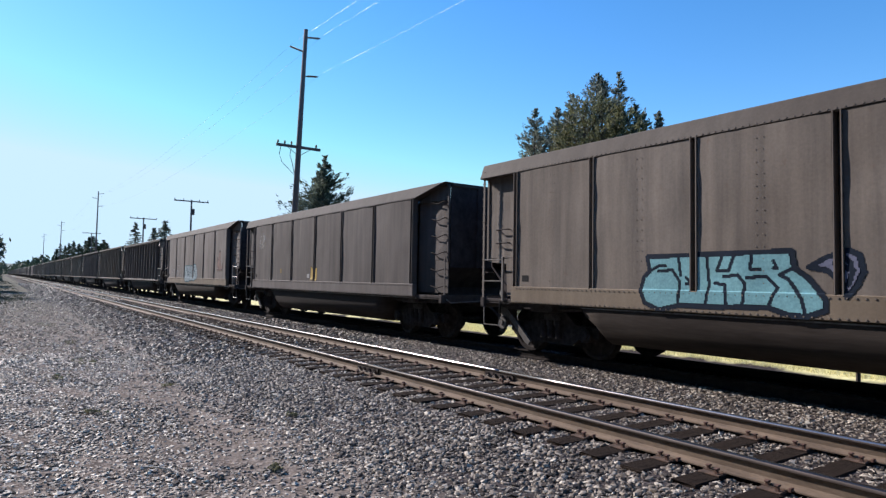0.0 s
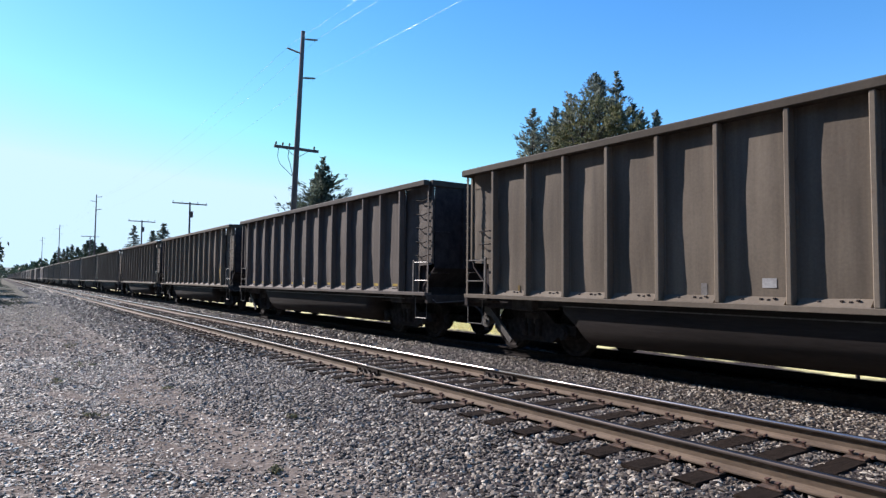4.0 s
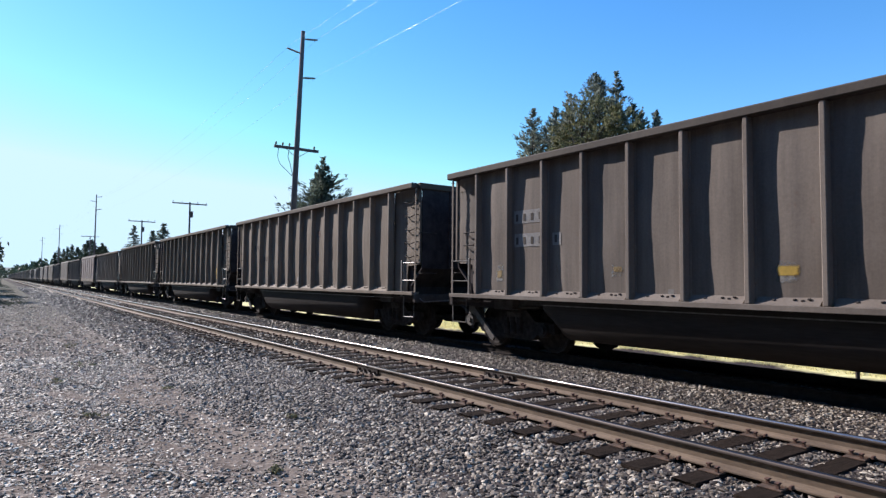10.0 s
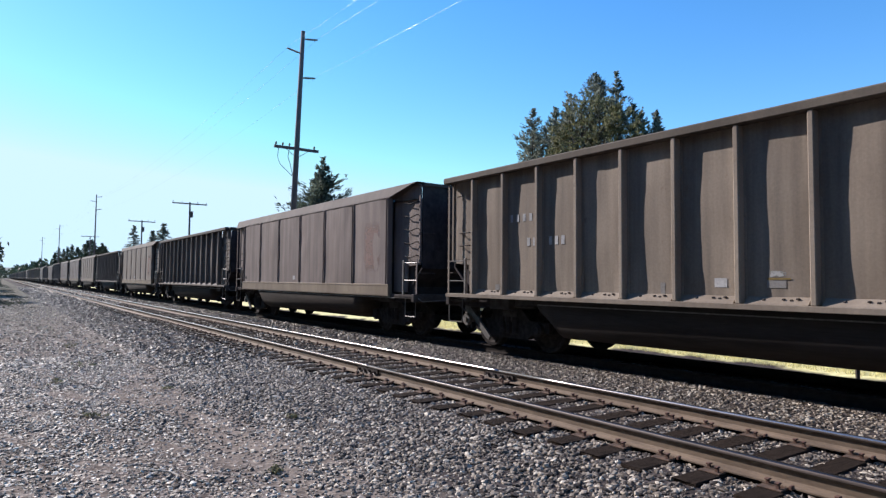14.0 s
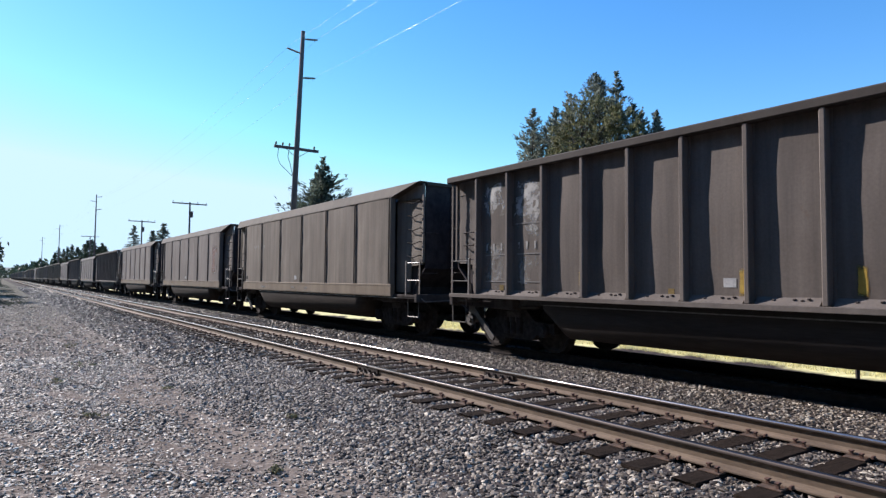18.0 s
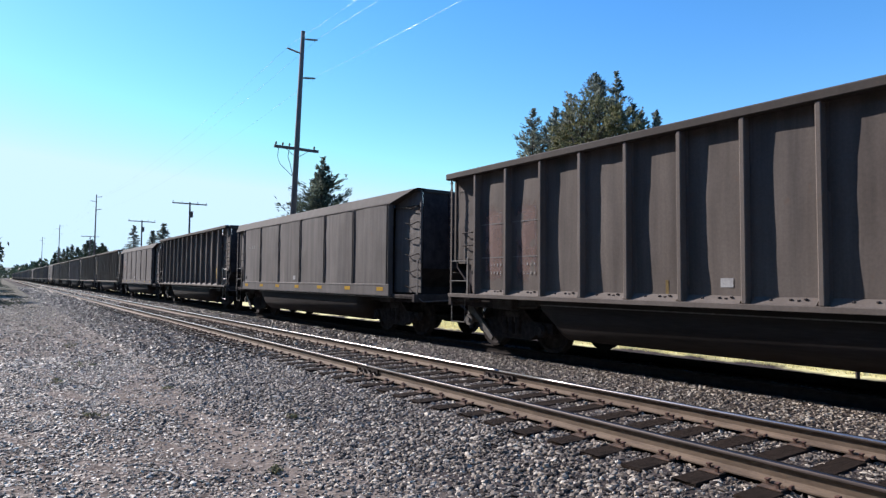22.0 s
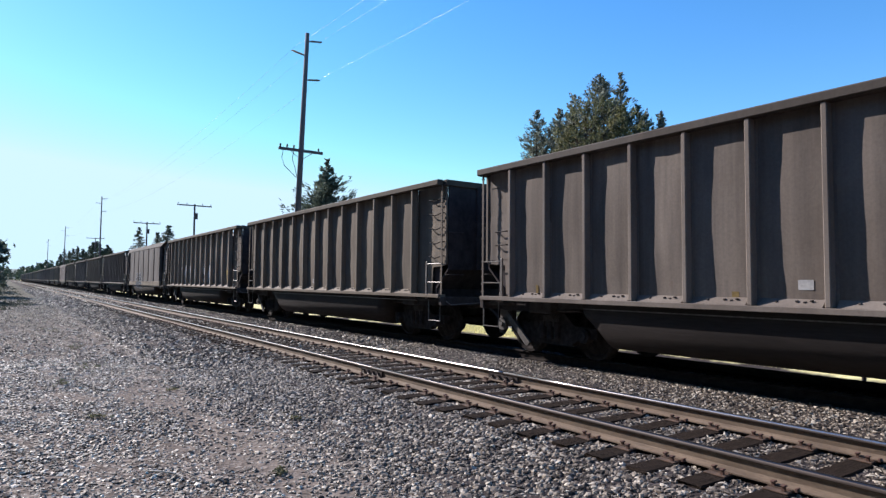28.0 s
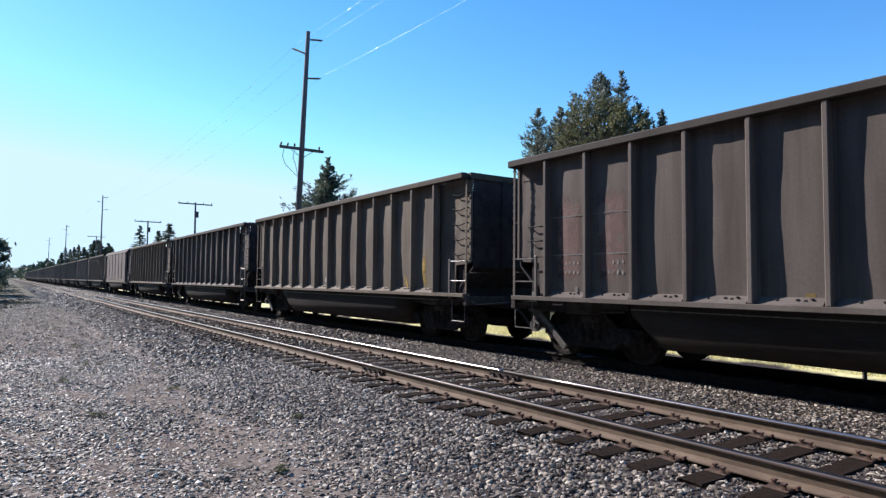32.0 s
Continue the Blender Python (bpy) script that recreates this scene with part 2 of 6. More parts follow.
def tube(bm, path, r, sides=6):
    """A round bar along a path of points; r may be one radius or one for each point."""
    path = [Vector(p) for p in path]
    rad = r if isinstance(r, (list, tuple)) else [r] * len(path)
    rings = []
    for i, p in enumerate(path):
        d = (path[min(i + 1, len(path) - 1)] - path[max(i - 1, 0)]).normalized()
        a = d.cross(Vector((0, 0, 1)) if abs(d.z) < 0.9 else Vector((1, 0, 0))).normalized()
        c = d.cross(a)
        rings.append([bm.verts.new(p + rad[i] * (math.cos(q) * a + math.sin(q) * c)) for q in [2 * math.pi * k / sides for k in range(sides)]])
    for r0, r1 in zip(rings, rings[1:]):
        for k in range(sides):
            bm.faces.new((r0[k], r0[(k + 1) % sides], r1[(k + 1) % sides], r1[k]))
    bm.faces.new(rings[0][::-1])
    bm.faces.new(rings[-1])


def disc(bm, x, y0, y1, z, r, sides=20):
    """A round plate whose axis runs along y."""
    prism(bm, [(x + r * math.cos(2 * math.pi * k / sides), z + r * math.sin(2 * math.pi * k / sides)) for k in range(sides)], y0, y1, "y")


def sheet(bm, f, nu, nv):
    """A surface f(u, v) over the unit square."""
    vs = [[bm.verts.new(f(i / nu, j / nv)) for j in range(nv + 1)] for i in range(nu + 1)]
    for i in range(nu):
        for j in range(nv):
            bm.faces.new((vs[i][j], vs[i + 1][j], vs[i + 1][j + 1], vs[i][j + 1]))


def finish(name, bm, mat, smooth=False):
    me = bpy.data.meshes.new(name)
    bm.to_mesh(me)
    bm.free()
    for m in mat if isinstance(mat, (list, tuple)) else [mat]:
        me.materials.append(m)
    if smooth:
        me.polygons.foreach_set("use_smooth", [True] * len(me.polygons))
    return me


def part(name, bm, mat, parent, label="", smooth=False):
    ob = new(name, finish(name, bm, mat, smooth))
    ob.parent = parent
    if label:
        ob["label"] = label
    return ob


def again(ob, m, parent):
    """One more piece on the same mesh."""
    o = new(ob.name.split(".")[0], ob.data)
    o.parent, o.matrix_basis = parent, m
    return o


def thing(name, m, label, category, group="", kind=""):
    ob = new(name)
    ob.matrix_basis = m
    ob.empty_display_size = 0.2
    return tagged(ob, label, category, group, kind)


def raw_mesh(name, verts, faces, mat):
    """A mesh from number arrays; all faces have the same number of corners."""
    me = bpy.data.meshes.new(name)
    n = faces.shape[1]
    me.vertices.add(len(verts))
    me.vertices.foreach_set("co", verts.astype(np.float32).ravel())
    me.loops.add(faces.size)
    me.loops.foreach_set("vertex_index", faces.astype(np.int32).ravel())
    me.polygons.add(len(faces))
    me.polygons.foreach_set("loop_start", np.arange(0, faces.size, n, dtype=np.int32))
    me.polygons.foreach_set("use_smooth", np.zeros(len(faces), dtype=bool))
    me.update(calc_edges=True)
    me.materials.append(mat)
    return me


RAIL = 0.32          # top of the rails
NEAR, FAR = 5.88, 9.875   # middles of the two tracks


# ---- ground ----
def ground_height(x, y):
    """Flat path, two ballast beds with shoulders, a low ditch and the grass beyond."""
    pts_y = [-400, 2.6, 3.7, 4.5, 4.75, 7.0, 7.5, 8.2, 11.5, 12.4, 13.4, 14.3, 15, 40, 3000]
    pts_z = [0.0, 0.0, 0.035, 0.088, 0.112, 0.112, 0.095, 0.135, 0.135, -0.15, -0.36, -0.3, -0.1, 0.0, 0.0]
    return np.interp(y, pts_y, pts_z)


def build_ground():
    xs = np.concatenate([[-4000, -2500, -1500, -900, -500, -300, -200, -140, -100, -75, -60, -50], np.arange(-44, 8.1, 0.5), [12, 20, 40, 90, 200, 600, 3000]])
    ys = np.concatenate([[-3000, -1200, -500, -200, -90, -40, -20, -10, -5, -3], np.arange(-2, 14.1, 0.25), [15, 17, 20, 25, 32, 45, 70, 120, 250, 600, 1500, 4000]])
    gx, gy = np.meshgrid(xs, ys, indexing="ij")
    rng = np.random.default_rng(3)
    gz = ground_height(gx, gy) + np.where((gy > -2) & (gy < 14) & (gx > -44) & (gx < 8), rng.normal(0, 0.006, gx.shape), 0)
    v = np.stack([gx, gy, gz], -1).reshape(-1, 3)
    i, j = np.meshgrid(np.arange(len(xs) - 1), np.arange(len(ys) - 1), indexing="ij")
    a = (i * len(ys) + j).ravel()
    f = np.stack([a, a + len(ys), a + len(ys) + 1, a + 1], 1)
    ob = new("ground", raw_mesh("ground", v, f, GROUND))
    ob.data.polygons.foreach_set("use_smooth", [True] * len(ob.data.polygons))
    tagged(ob, "grey stony ground beside the line with dry grass beyond", "ground", kind="structure")


build_ground()


def stones(name, count, x_range, y_range, size, mat, label, seed, squash=0.65, sink=0.3, keep=None, bias=1.0, coarse=False):
    """Loose angular stones, each with its own turn, size and facets."""
    rng = np.random.default_rng(seed)
    bm = bmesh.new()
    bmesh.ops.create_icosphere(bm, subdivisions=1, radius=1.0)
    base = np.array([v.co[:] for v in bm.verts])
    tri = np.array([[v.index for v in f.verts] for f in bm.faces])
    bm.free()
    if coarse:   # eight facets are enough for the small ones
        base = np.array([(1, 0, 0), (-1, 0, 0), (0, 1, 0), (0, -1, 0), (0, 0, 1), (0, 0, -1)], float)
        tri = np.array([(a, b, c) if (a + (b - 2) + (c - 4)) % 2 == 0 else (b, a, c) for a in (0, 1) for b in (2, 3) for c in (4, 5)])
    shapes = base[None] * rng.uniform(0.6, 1.25, (16, len(base), 1))
    u = rng.random(count) ** bias
    x = x_range[1] - (x_range[1] - x_range[0]) * u
    y = rng.uniform(*y_range, count)
    if keep is not None:
        ok = keep(x, y)
        x, y = x[ok], y[ok]
    n = len(x)
    s = np.clip(np.exp(rng.normal(0, 0.36, n)), 0.4, 1.9) * size
    q = rng.normal(size=(n, 4))
    q /= np.linalg.norm(q, axis=1, keepdims=True)
    w, a, b, c = q.T
    rot = np.stack([1 - 2 * (b * b + c * c), 2 * (a * b - w * c), 2 * (a * c + w * b), 2 * (a * b + w * c), 1 - 2 * (a * a + c * c), 2 * (b * c - w * a),
                    2 * (a * c - w * b), 2 * (b * c + w * a), 1 - 2 * (a * a + b * b)], 1).reshape(n, 3, 3)
    v = shapes[rng.integers(0, 16, n)] * (s[:, None] * rng.uniform(0.65, 1.2, (n, 3)))[:, None, :]
    v = np.einsum("nij,nkj->nki", rot, v)
    v[:, :, 2] *= squash
    v += np.stack([x, y, ground_height(x, y) + s * squash * (0.5 - sink)], 1)[:, None, :]
    f = tri[None] + (np.arange(n) * len(base))[:, None, None]
    ob = new(name, raw_mesh(name, v.reshape(-1, 3), f.reshape(-1, 3), mat))
    return tagged(ob, label, "stones", kind="stuff")


# ---- tracks ----
def rail_mesh(x0, x1, mats, gauge):
    """A flat-bottomed rail: polished top and gauge corner (towards gauge, -1 or 1), brown head, rusty web and foot."""
    half = [(0.0, 0.0), (0.07, 0.0), (0.07, 0.012), (0.022, 0.03), (0.0095, 0.045), (0.0095, 0.12), (0.03, 0.128), (0.036, 0.136), (0.036, 0.144)] + [(0.008 + 0.028 * math.sin(a), 0.142 + 0.028 * math.cos(a)) for a in [radians(d) for d in range(80, -1, -8)]]
    prof = [(u, v) for u, v in half[1:]] + [(-u, v) for u, v in half[:0:-1]]
    bm = bmesh.new()
    xs = [x0]
    while xs[-1] < x1:
        xs.append(min(x1, xs[-1] + max(1.5, -0.12 * xs[-1] - 1.0)))
    rings = [[bm.verts.new((x, u, v)) for u, v in prof] for x in xs]
    n = len(prof)
    for a, b in zip(rings, rings[1:]):
        for i in range(n):
            bm.faces.new((a[i], b[i], b[(i + 1) % n], a[(i + 1) % n]))
    bm.faces.new(rings[0])
    bm.faces.new(rings[-1][::-1])
    bmesh.ops.recalc_face_normals(bm, faces=bm.faces)
    for f in bm.faces:
        y, z = f.calc_center_median().yz
        f.material_index = (0 if y * gauge > 0.008 and z > 0.152 else 3 if z > 0.16 else 1) if z > 0.15 else 1 if z > 0.126 else 2
        f.smooth = z > 0.1445
    return finish("rail", bm, mats)


def build_track(name, y, label, near):
    tr = thing(name, pose(0, y, 0), label, "railway track", kind="structure")
    for side in (-0.7525, 0.7525):
        gap = -7.75 if side > 0 else -9.35
        for x0, x1 in ((-900, gap - 0.004), (gap + 0.004, 60)):
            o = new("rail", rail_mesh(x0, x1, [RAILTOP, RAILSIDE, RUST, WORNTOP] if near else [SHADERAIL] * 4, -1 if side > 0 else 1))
            o.parent, o.location = tr, (0, side, RAIL - 0.17)
            o["label"] = "rusty steel rail with a polished head"
        if near:
            bm = bmesh.new()
            for s in (-1, 1):
                box(bm, gap - 0.35, gap + 0.35, s * 0.012, s * 0.035, 0.035, 0.115, 0.004)
                for k in range(4):
                    box(bm, gap - 0.275 + 0.17 * k, gap - 0.235 + 0.17 * k, s * 0.035, s * 0.06, 0.06, 0.095, 0.005)
            j = part("joint_bar", bm, RAILSIDE, tr, "bolted brown joint bar")
            j.location = (0, side, RAIL - 0.17)
    rng = random.Random(5 if near else 6)
    tie_ob = []
    for v in range(4):
        bm = bmesh.new()
        box(bm, -0.115, 0.115, -1.3, 1.3, -0.18, 0.0, 0.012)
        r = random.Random(v)
        for w in bm.verts:
            w.co += Vector((r.uniform(-0.006, 0.006), r.uniform(-0.02, 0.02), r.uniform(-0.004, 0.0)))
        tie_ob.append(finish("tie", bm, TIE))
    bm = bmesh.new()
    box(bm, -0.095, 0.095, -0.18, 0.18, 0.0, 0.012, 0.003)
    box(bm, -0.095, 0.095, -0.1, -0.075, 0.012, 0.022)
    box(bm, -0.095, 0.095, 0.075, 0.1, 0.012, 0.022)
    plate = finish("tie_plate", bm, PLATE)
    bm = bmesh.new()
    for sx, sy in ((-0.055, -0.083), (0.055, 0.083), (0.05, -0.135), (-0.05, 0.135)):
        box(bm, sx - 0.012, sx + 0.012, sy - 0.012, sy + 0.012, 0.0, 0.045)
        box(bm, sx - 0.02, sx + 0.02, sy - 0.024, sy + 0.024, 0.035, 0.05, 0.005)
    spikes = finish("spikes", bm, SPIKE)
    bm = bmesh.new()
    box(bm, 0.105, 0.13, -0.085, 0.085, -0.012, 0.02, 0.004)
    anchor = finish("rail_anchor", bm, SPIKE)
    count = 120 if near else 60
    for k in range(-6, count):
        x = -2.57 - 0.5 * k + rng.uniform(-0.02, 0.02)
        o = new("tie", tie_ob[k % 4])
        o.parent, o.location, o.rotation_euler = tr, (x, rng.uniform(-0.04, 0.04), RAIL - 0.185), (0, 0, rng.uniform(-0.012, 0.012))
        for side in (-0.7525, 0.7525):
            if k < (80 if near else 12):
                o = new("tie_plate", plate)
                o.parent, o.location = tr, (x, side, RAIL - 0.185)
            if near and k < 50:
                o = new("spikes", spikes)
                o.parent, o.location = tr, (x, side, RAIL - 0.174)
                if k % 2 == 0:
                    o = new("rail_anchor", anchor)
                    o.parent, o.location = tr, (x, side, RAIL - 0.165)
    bm = bmesh.new()
    for k in range(count, 500):
        x = -2.57 - 0.5 * k
        vs = [bm.verts.new(p) for p in ((x - 0.115, -1.3, RAIL - 0.185), (x + 0.115, -1.3, RAIL - 0.185), (x + 0.115, 1.3, RAIL - 0.185), (x - 0.115, 1.3, RAIL - 0.185),
                                        (x - 0.115, -1.3, 0.0), (x + 0.115, -1.3, 0.0), (x + 0.115, 1.3, 0.0), (x - 0.115, 1.3, 0.0))]
        for q in ((0, 1, 2, 3), (0, 4, 5, 1), (1, 5, 6, 2), (2, 6, 7, 3), (3, 7, 4, 0)):
            bm.faces.new([vs[i] for i in q])
    far = part("far_ties", bm, TIE, tr)
    far["kind"] = "stuff"
    return tr


build_track("near_track", NEAR, "empty railway track with rusty rails on dark ties", True)
build_track("far_track", FAR, "railway track under the passing train", False)


# ---- the train ----
# body of a car: from BACK to FRONT along x, heights above the rail
BACK, FRONT, TOP, SILL = -6.95, 7.08, 3.845, 1.12
RIBS = [-6.03 + 0.99 * i for i in range(13)]
POSTS = [-5.92 + 1.955 * i for i in range(7)]


def wavy(x, z, seed):
    """The uneven bulge of a thin side plate."""
    return 0.014 * noise.noise(Vector((x * 0.9, z * 0.8, seed))) + 0.012 * noise.noise(Vector((x * 2.6, z * 2.2, seed + 5)))


def bogie(parent, x):
    b = new("bogie")
    b.parent, b.location = parent, (x, 0, 0)
    b.empty_display_size = 0.2
    for s in (-1, 1):
        bm = bmesh.new()
        arch = [(-1.16, 0.40), (-1.16, 0.60), (-0.62, 0.62), (-0.36, 0.84), (0.36, 0.84), (0.62, 0.62), (1.16, 0.60), (1.16, 0.40), (0.80, 0.42), (0.52, 0.24), (-0.52, 0.24), (-0.80, 0.42)]
        prism(bm, arch, s * 0.93, s * 1.09, "y")
        for q in (-0.89, 0.89):
            disc(bm, q, s * 1.0, s * 1.17, 0.457, 0.135, 12)
            disc(bm, q, s * 1.17, s * 1.20, 0.457, 0.09, 8)
        for q in (-0.2, 0.0, 0.2):
            tube(bm, [(q, s * 1.1, 0.34), (q, s * 1.1, 0.68)], 0.075, 8)
        part("side_frame", bm, DARKSTEEL, b, "cast steel side frame darkened for the shade below the car")
    bm = bmesh.new()
    box(bm, -0.22, 0.22, -1.12, 1.12, 0.56, 0.82, 0.03)
    disc(bm, 0.0, -0.2, 0.2, 0.84, 0.16, 10)
    part("bolster", bm, UNDER, b)
    bm = bmesh.new()
    for q in (-0.36, 0.36):
        tube(bm, [(q, -0.9, 0.42), (q, 0.9, 0.42)], 0.05, 6)
        for s in (-1, 1):
            box(bm, q + (0.02 if q > 0 else -0.08), q + (0.08 if q > 0 else -0.02), s * 0.72 - 0.07, s * 0.72 + 0.07, 0.33, 0.55, 0.01)
    part("brake_rigging", bm, UNDER, b)
    for q in (-0.89, 0.89):
        bm = bmesh.new()
        tube(bm, [(0, -1.05, 0), (0, 1.05, 0)], 0.08, 10)
        for s in (-1, 1):
            prof = [(0.06, 0.08), (0.06, 0.15), (0.03, 0.2), (0.03, 0.36), (0.066, 0.40), (0.066, 0.457), (-0.04, 0.465), (-0.066, 0.487), (-0.07, 0.40), (-0.03, 0.35), (-0.03, 0.2), (-0.09, 0.15), (-0.09, 0.08)]
            n = 20
            rings = [[bm.verts.new((r * math.cos(2 * math.pi * k / n), s * (0.755 + u), r * math.sin(2 * math.pi * k / n))) for u, r in prof] for k in range(n)]
            for k in range(n):
                for i in range(len(prof) - 1):
                    bm.faces.new((rings[k][i], rings[k][i + 1], rings[(k + 1) % n][i + 1], rings[(k + 1) % n][i]))
        bmesh.ops.recalc_face_normals(bm, faces=bm.faces)
        w = part("wheelset", bm, DARKSTEEL, b, "steel wheels on an axle")
        w.location = (q, 0, 0.457)
    return b


def grab(bm, x0, x1, y, z, out, sag=0.0):
    """A hand grip: a bar on two short feet."""
    tube(bm, [(x0, y, z), (x0, y + out, z), ((x0 + x1) / 2, y + out, z - sag), (x1, y + out, z), (x1, y, z)], 0.014, 5)


def running_gear(car):
    for x in (-5.35, 5.45):
        bogie(car, x)
        bm = bmesh.new()
        box(bm, x - 0.3, x + 0.3, -1.4, 1.4, 0.84, 1.08, 0.02)
        box(bm, x - 0.95, x + 0.95, -1.22, 1.22, 0.93, 1.08)
        part("body_bolster", bm, UNDER, car)
        bm = bmesh.new()
        tube(bm, [(x - 1.0, -1.24, 0.9), (x - 0.2, -1.22, 0.88), (x + 0.9, -1.24, 0.92)], 0.03, 5)
        part("brake_pipe", bm, UNDER, car)
    # added pale bar in place of the side frame's sunlit sloping end
    bm = bmesh.new()
    prism(bm, [(BACK + 0.38, 0.82), (BACK + 0.5, 0.84), (BACK + 1.18, 0.25), (BACK + 1.12, 0.17), (BACK + 1.04, 0.2)], -1.27, -1.22, "y")
    part("brake_lever", bm, DUSTY, car, "grey slanting bar for the sunlit end of the side frame")
    bm = bmesh.new()
    box(bm, BACK + 0.1, BACK + 0.44, -1.16, -0.9, 0.5, 0.92, 0.06)
    disc(bm, BACK + 0.27, -1.22, -1.15, 0.56, 0.13, 14)
    disc(bm, BACK + 0.27, -1.25, -1.22, 0.56, 0.05, 8)
    part("brake_cylinder", bm, DUSTY, car, "dusty grey brake cylinder")
    bm = bmesh.new()
    box(bm, BACK - 0.1, FRONT + 0.1, -0.2, 0.2, 0.78, 1.1, 0.01)
    part("centre_sill", bm, UNDER, car)
    for x, s in ((BACK - 0.1, -1), (FRONT + 0.1, 1)):
        bm = bmesh.new()
        box(bm, min(x, x + s * 0.45), max(x, x + s * 0.45), -0.075, 0.075, 0.82, 0.96, 0.015)
        prism(bm, [(x + s * 0.42, -0.13), (x + s * 0.62, -0.15), (x + s * 0.73, -0.03), (x + s * 0.66, 0.03), (x + s * 0.6, -0.02), (x + s * 0.57, 0.11), (x + s * 0.73, 0.15), (x + s * 0.42, 0.14)], 0.75, 1.02, "z")
        part("coupler", bm, STEEL, car, "rusty knuckle coupler")
        bm = bmesh.new()
        tube(bm, [(x + s * 0.72 * math.sin(0.5 * math.pi * q / 9), -0.33, 0.86 - 0.6 * (1 - math.cos(0.5 * math.pi * q / 9)) ** 0.8) for q in range(10)], 0.028, 6)
        part("air_hose", bm, UNDER, car, "black rubber air hose")
        bm = bmesh.new()
        tube(bm, [(x + s * 0.02, -1.45, 0.98), (x + s * 0.12, -1.4, 0.9), (x + s * 0.12, -0.5, 0.94), (x + s * 0.42, -0.16, 0.98)], 0.014, 5)
        part("cut_lever", bm, STEEL, car)


def open_ends(car, y_in, y_frame, closed=False):
    """The corner frames, ladders, steps and platforms below the raised end sheets."""
    for x, s, inner in ((BACK, -1, RIBS[0] - 0.1), (FRONT, 1, RIBS[-1] + 0.15)):
        bm = bmesh.new()
        box(bm, min(inner, x), max(inner, x), -1.5, 1.5, SILL - 0.16, SILL - 0.1, 0.01)
        box(bm, x - 0.06, x + 0.06, -1.55, 1.55, SILL - 0.24, SILL - 0.04, 0.012)
        part("end_platform", bm, UNDER, car)
        for side in (-1, 1):
            y = side * (y_frame if s > 0 else 1.52)
            bm = bmesh.new()
            tall = TOP - 0.15 if s < 0 or y_frame > 1.45 else 1.95
            box(bm, x - 0.025, x + 0.025, y - 0.008, y + 0.008, SILL - 0.1, tall)
            for q in range(int((tall - SILL) / 0.16)):
                box(bm, x - 0.04, x + 0.04, y - 0.012, y + 0.012, SILL + 0.1 + 0.16 * q, SILL + 0.125 + 0.16 * q)
            part("corner_post", bm, CHORD, car)
            xi = x - s * 0.62
            if closed and s > 0:
                for z in [0.4 * q + 1.28 for q in range(6)]:
                    bm = bmesh.new()
                    grab(bm, x - 0.6, x - 0.06, side * y_in, z, side * 0.085, 0.05)
                    part("grab_iron", bm, DARKSTEEL, car)
                continue
            bm = bmesh.new()
            box(bm, xi - 0.03, xi + 0.03, y - 0.02, y + 0.02, SILL - 0.1, 1.92, 0.006)
            for z in (1.42, 1.86):
                tube(bm, [(xi, y, z), (x, y, z)], 0.014, 5)
            part("side_ladder", bm, STEEL, car, "grey steel corner ladder")
            if side > 0:
                continue
            bm = bmesh.new()
            a, b = x - s * 0.52, x - s * 0.04
            tube(bm, [(a, y, SILL - 0.1), (a, y, 0.52), (b, y, 0.52), (b, y, SILL - 0.1)], 0.016, 5)
            part("stirrup_step", bm, STEEL, car)
            if s > 0:
                for z in [0.34 * q + 2.04 for q in range(5)]:
                    bm = bmesh.new()
                    grab(bm, x - 0.6, x - 0.06, side * y_in, z, side * 0.085, 0.05)
                    part("grab_iron", bm, DARKSTEEL, car)
            else:
                for z in (2.2, 2.48):
                    bm = bmesh.new()
                    grab(bm, x + 0.34, x + 0.68, side * 1.385, z, side * 0.08, 0.0)
                    part("grab_iron", bm, UNDER, car)
            for z in (1.6, 2.6):
                bm = bmesh.new()
                tube(bm, [(x, side * 0.95, z), (x + s * 0.1, side * 0.95, z), (x + s * 0.1, side * 1.4, z), (x, side * 1.4, z)], 0.012, 5)
                part("end_grip", bm, UNDER, car)
    bm = bmesh.new()
    disc(bm, 0, -0.02, 0.02, 0, 0.27, 18)
    tube(bm, [(0, 0, 0), (0, 0.12, 0)], 0.03, 6)
    w = part("hand_brake_wheel", bm, STEEL, car)
    w.matrix_basis = pose(BACK - 0.16, 0.75, 2.2, 0, 0, 90)
    bm = bmesh.new()
    tube(bm, [(BACK + 0.35, -0.75, 1.27), (BACK + 0.35, 0.2, 1.27)], 0.15, 10)
    part("air_tank", bm, UNDER, car)
    bm = bmesh.new()
    box(bm, BACK + 0.2, BACK + 0.5, -1.2, -0.9, 1.02, 1.32, 0.03)
    tube(bm, [(BACK + 0.35, -1.22, 1.17), (BACK + 0.35, -1.32, 1.17)], 0.06, 8)
    part("brake_valve", bm, STEEL, car)


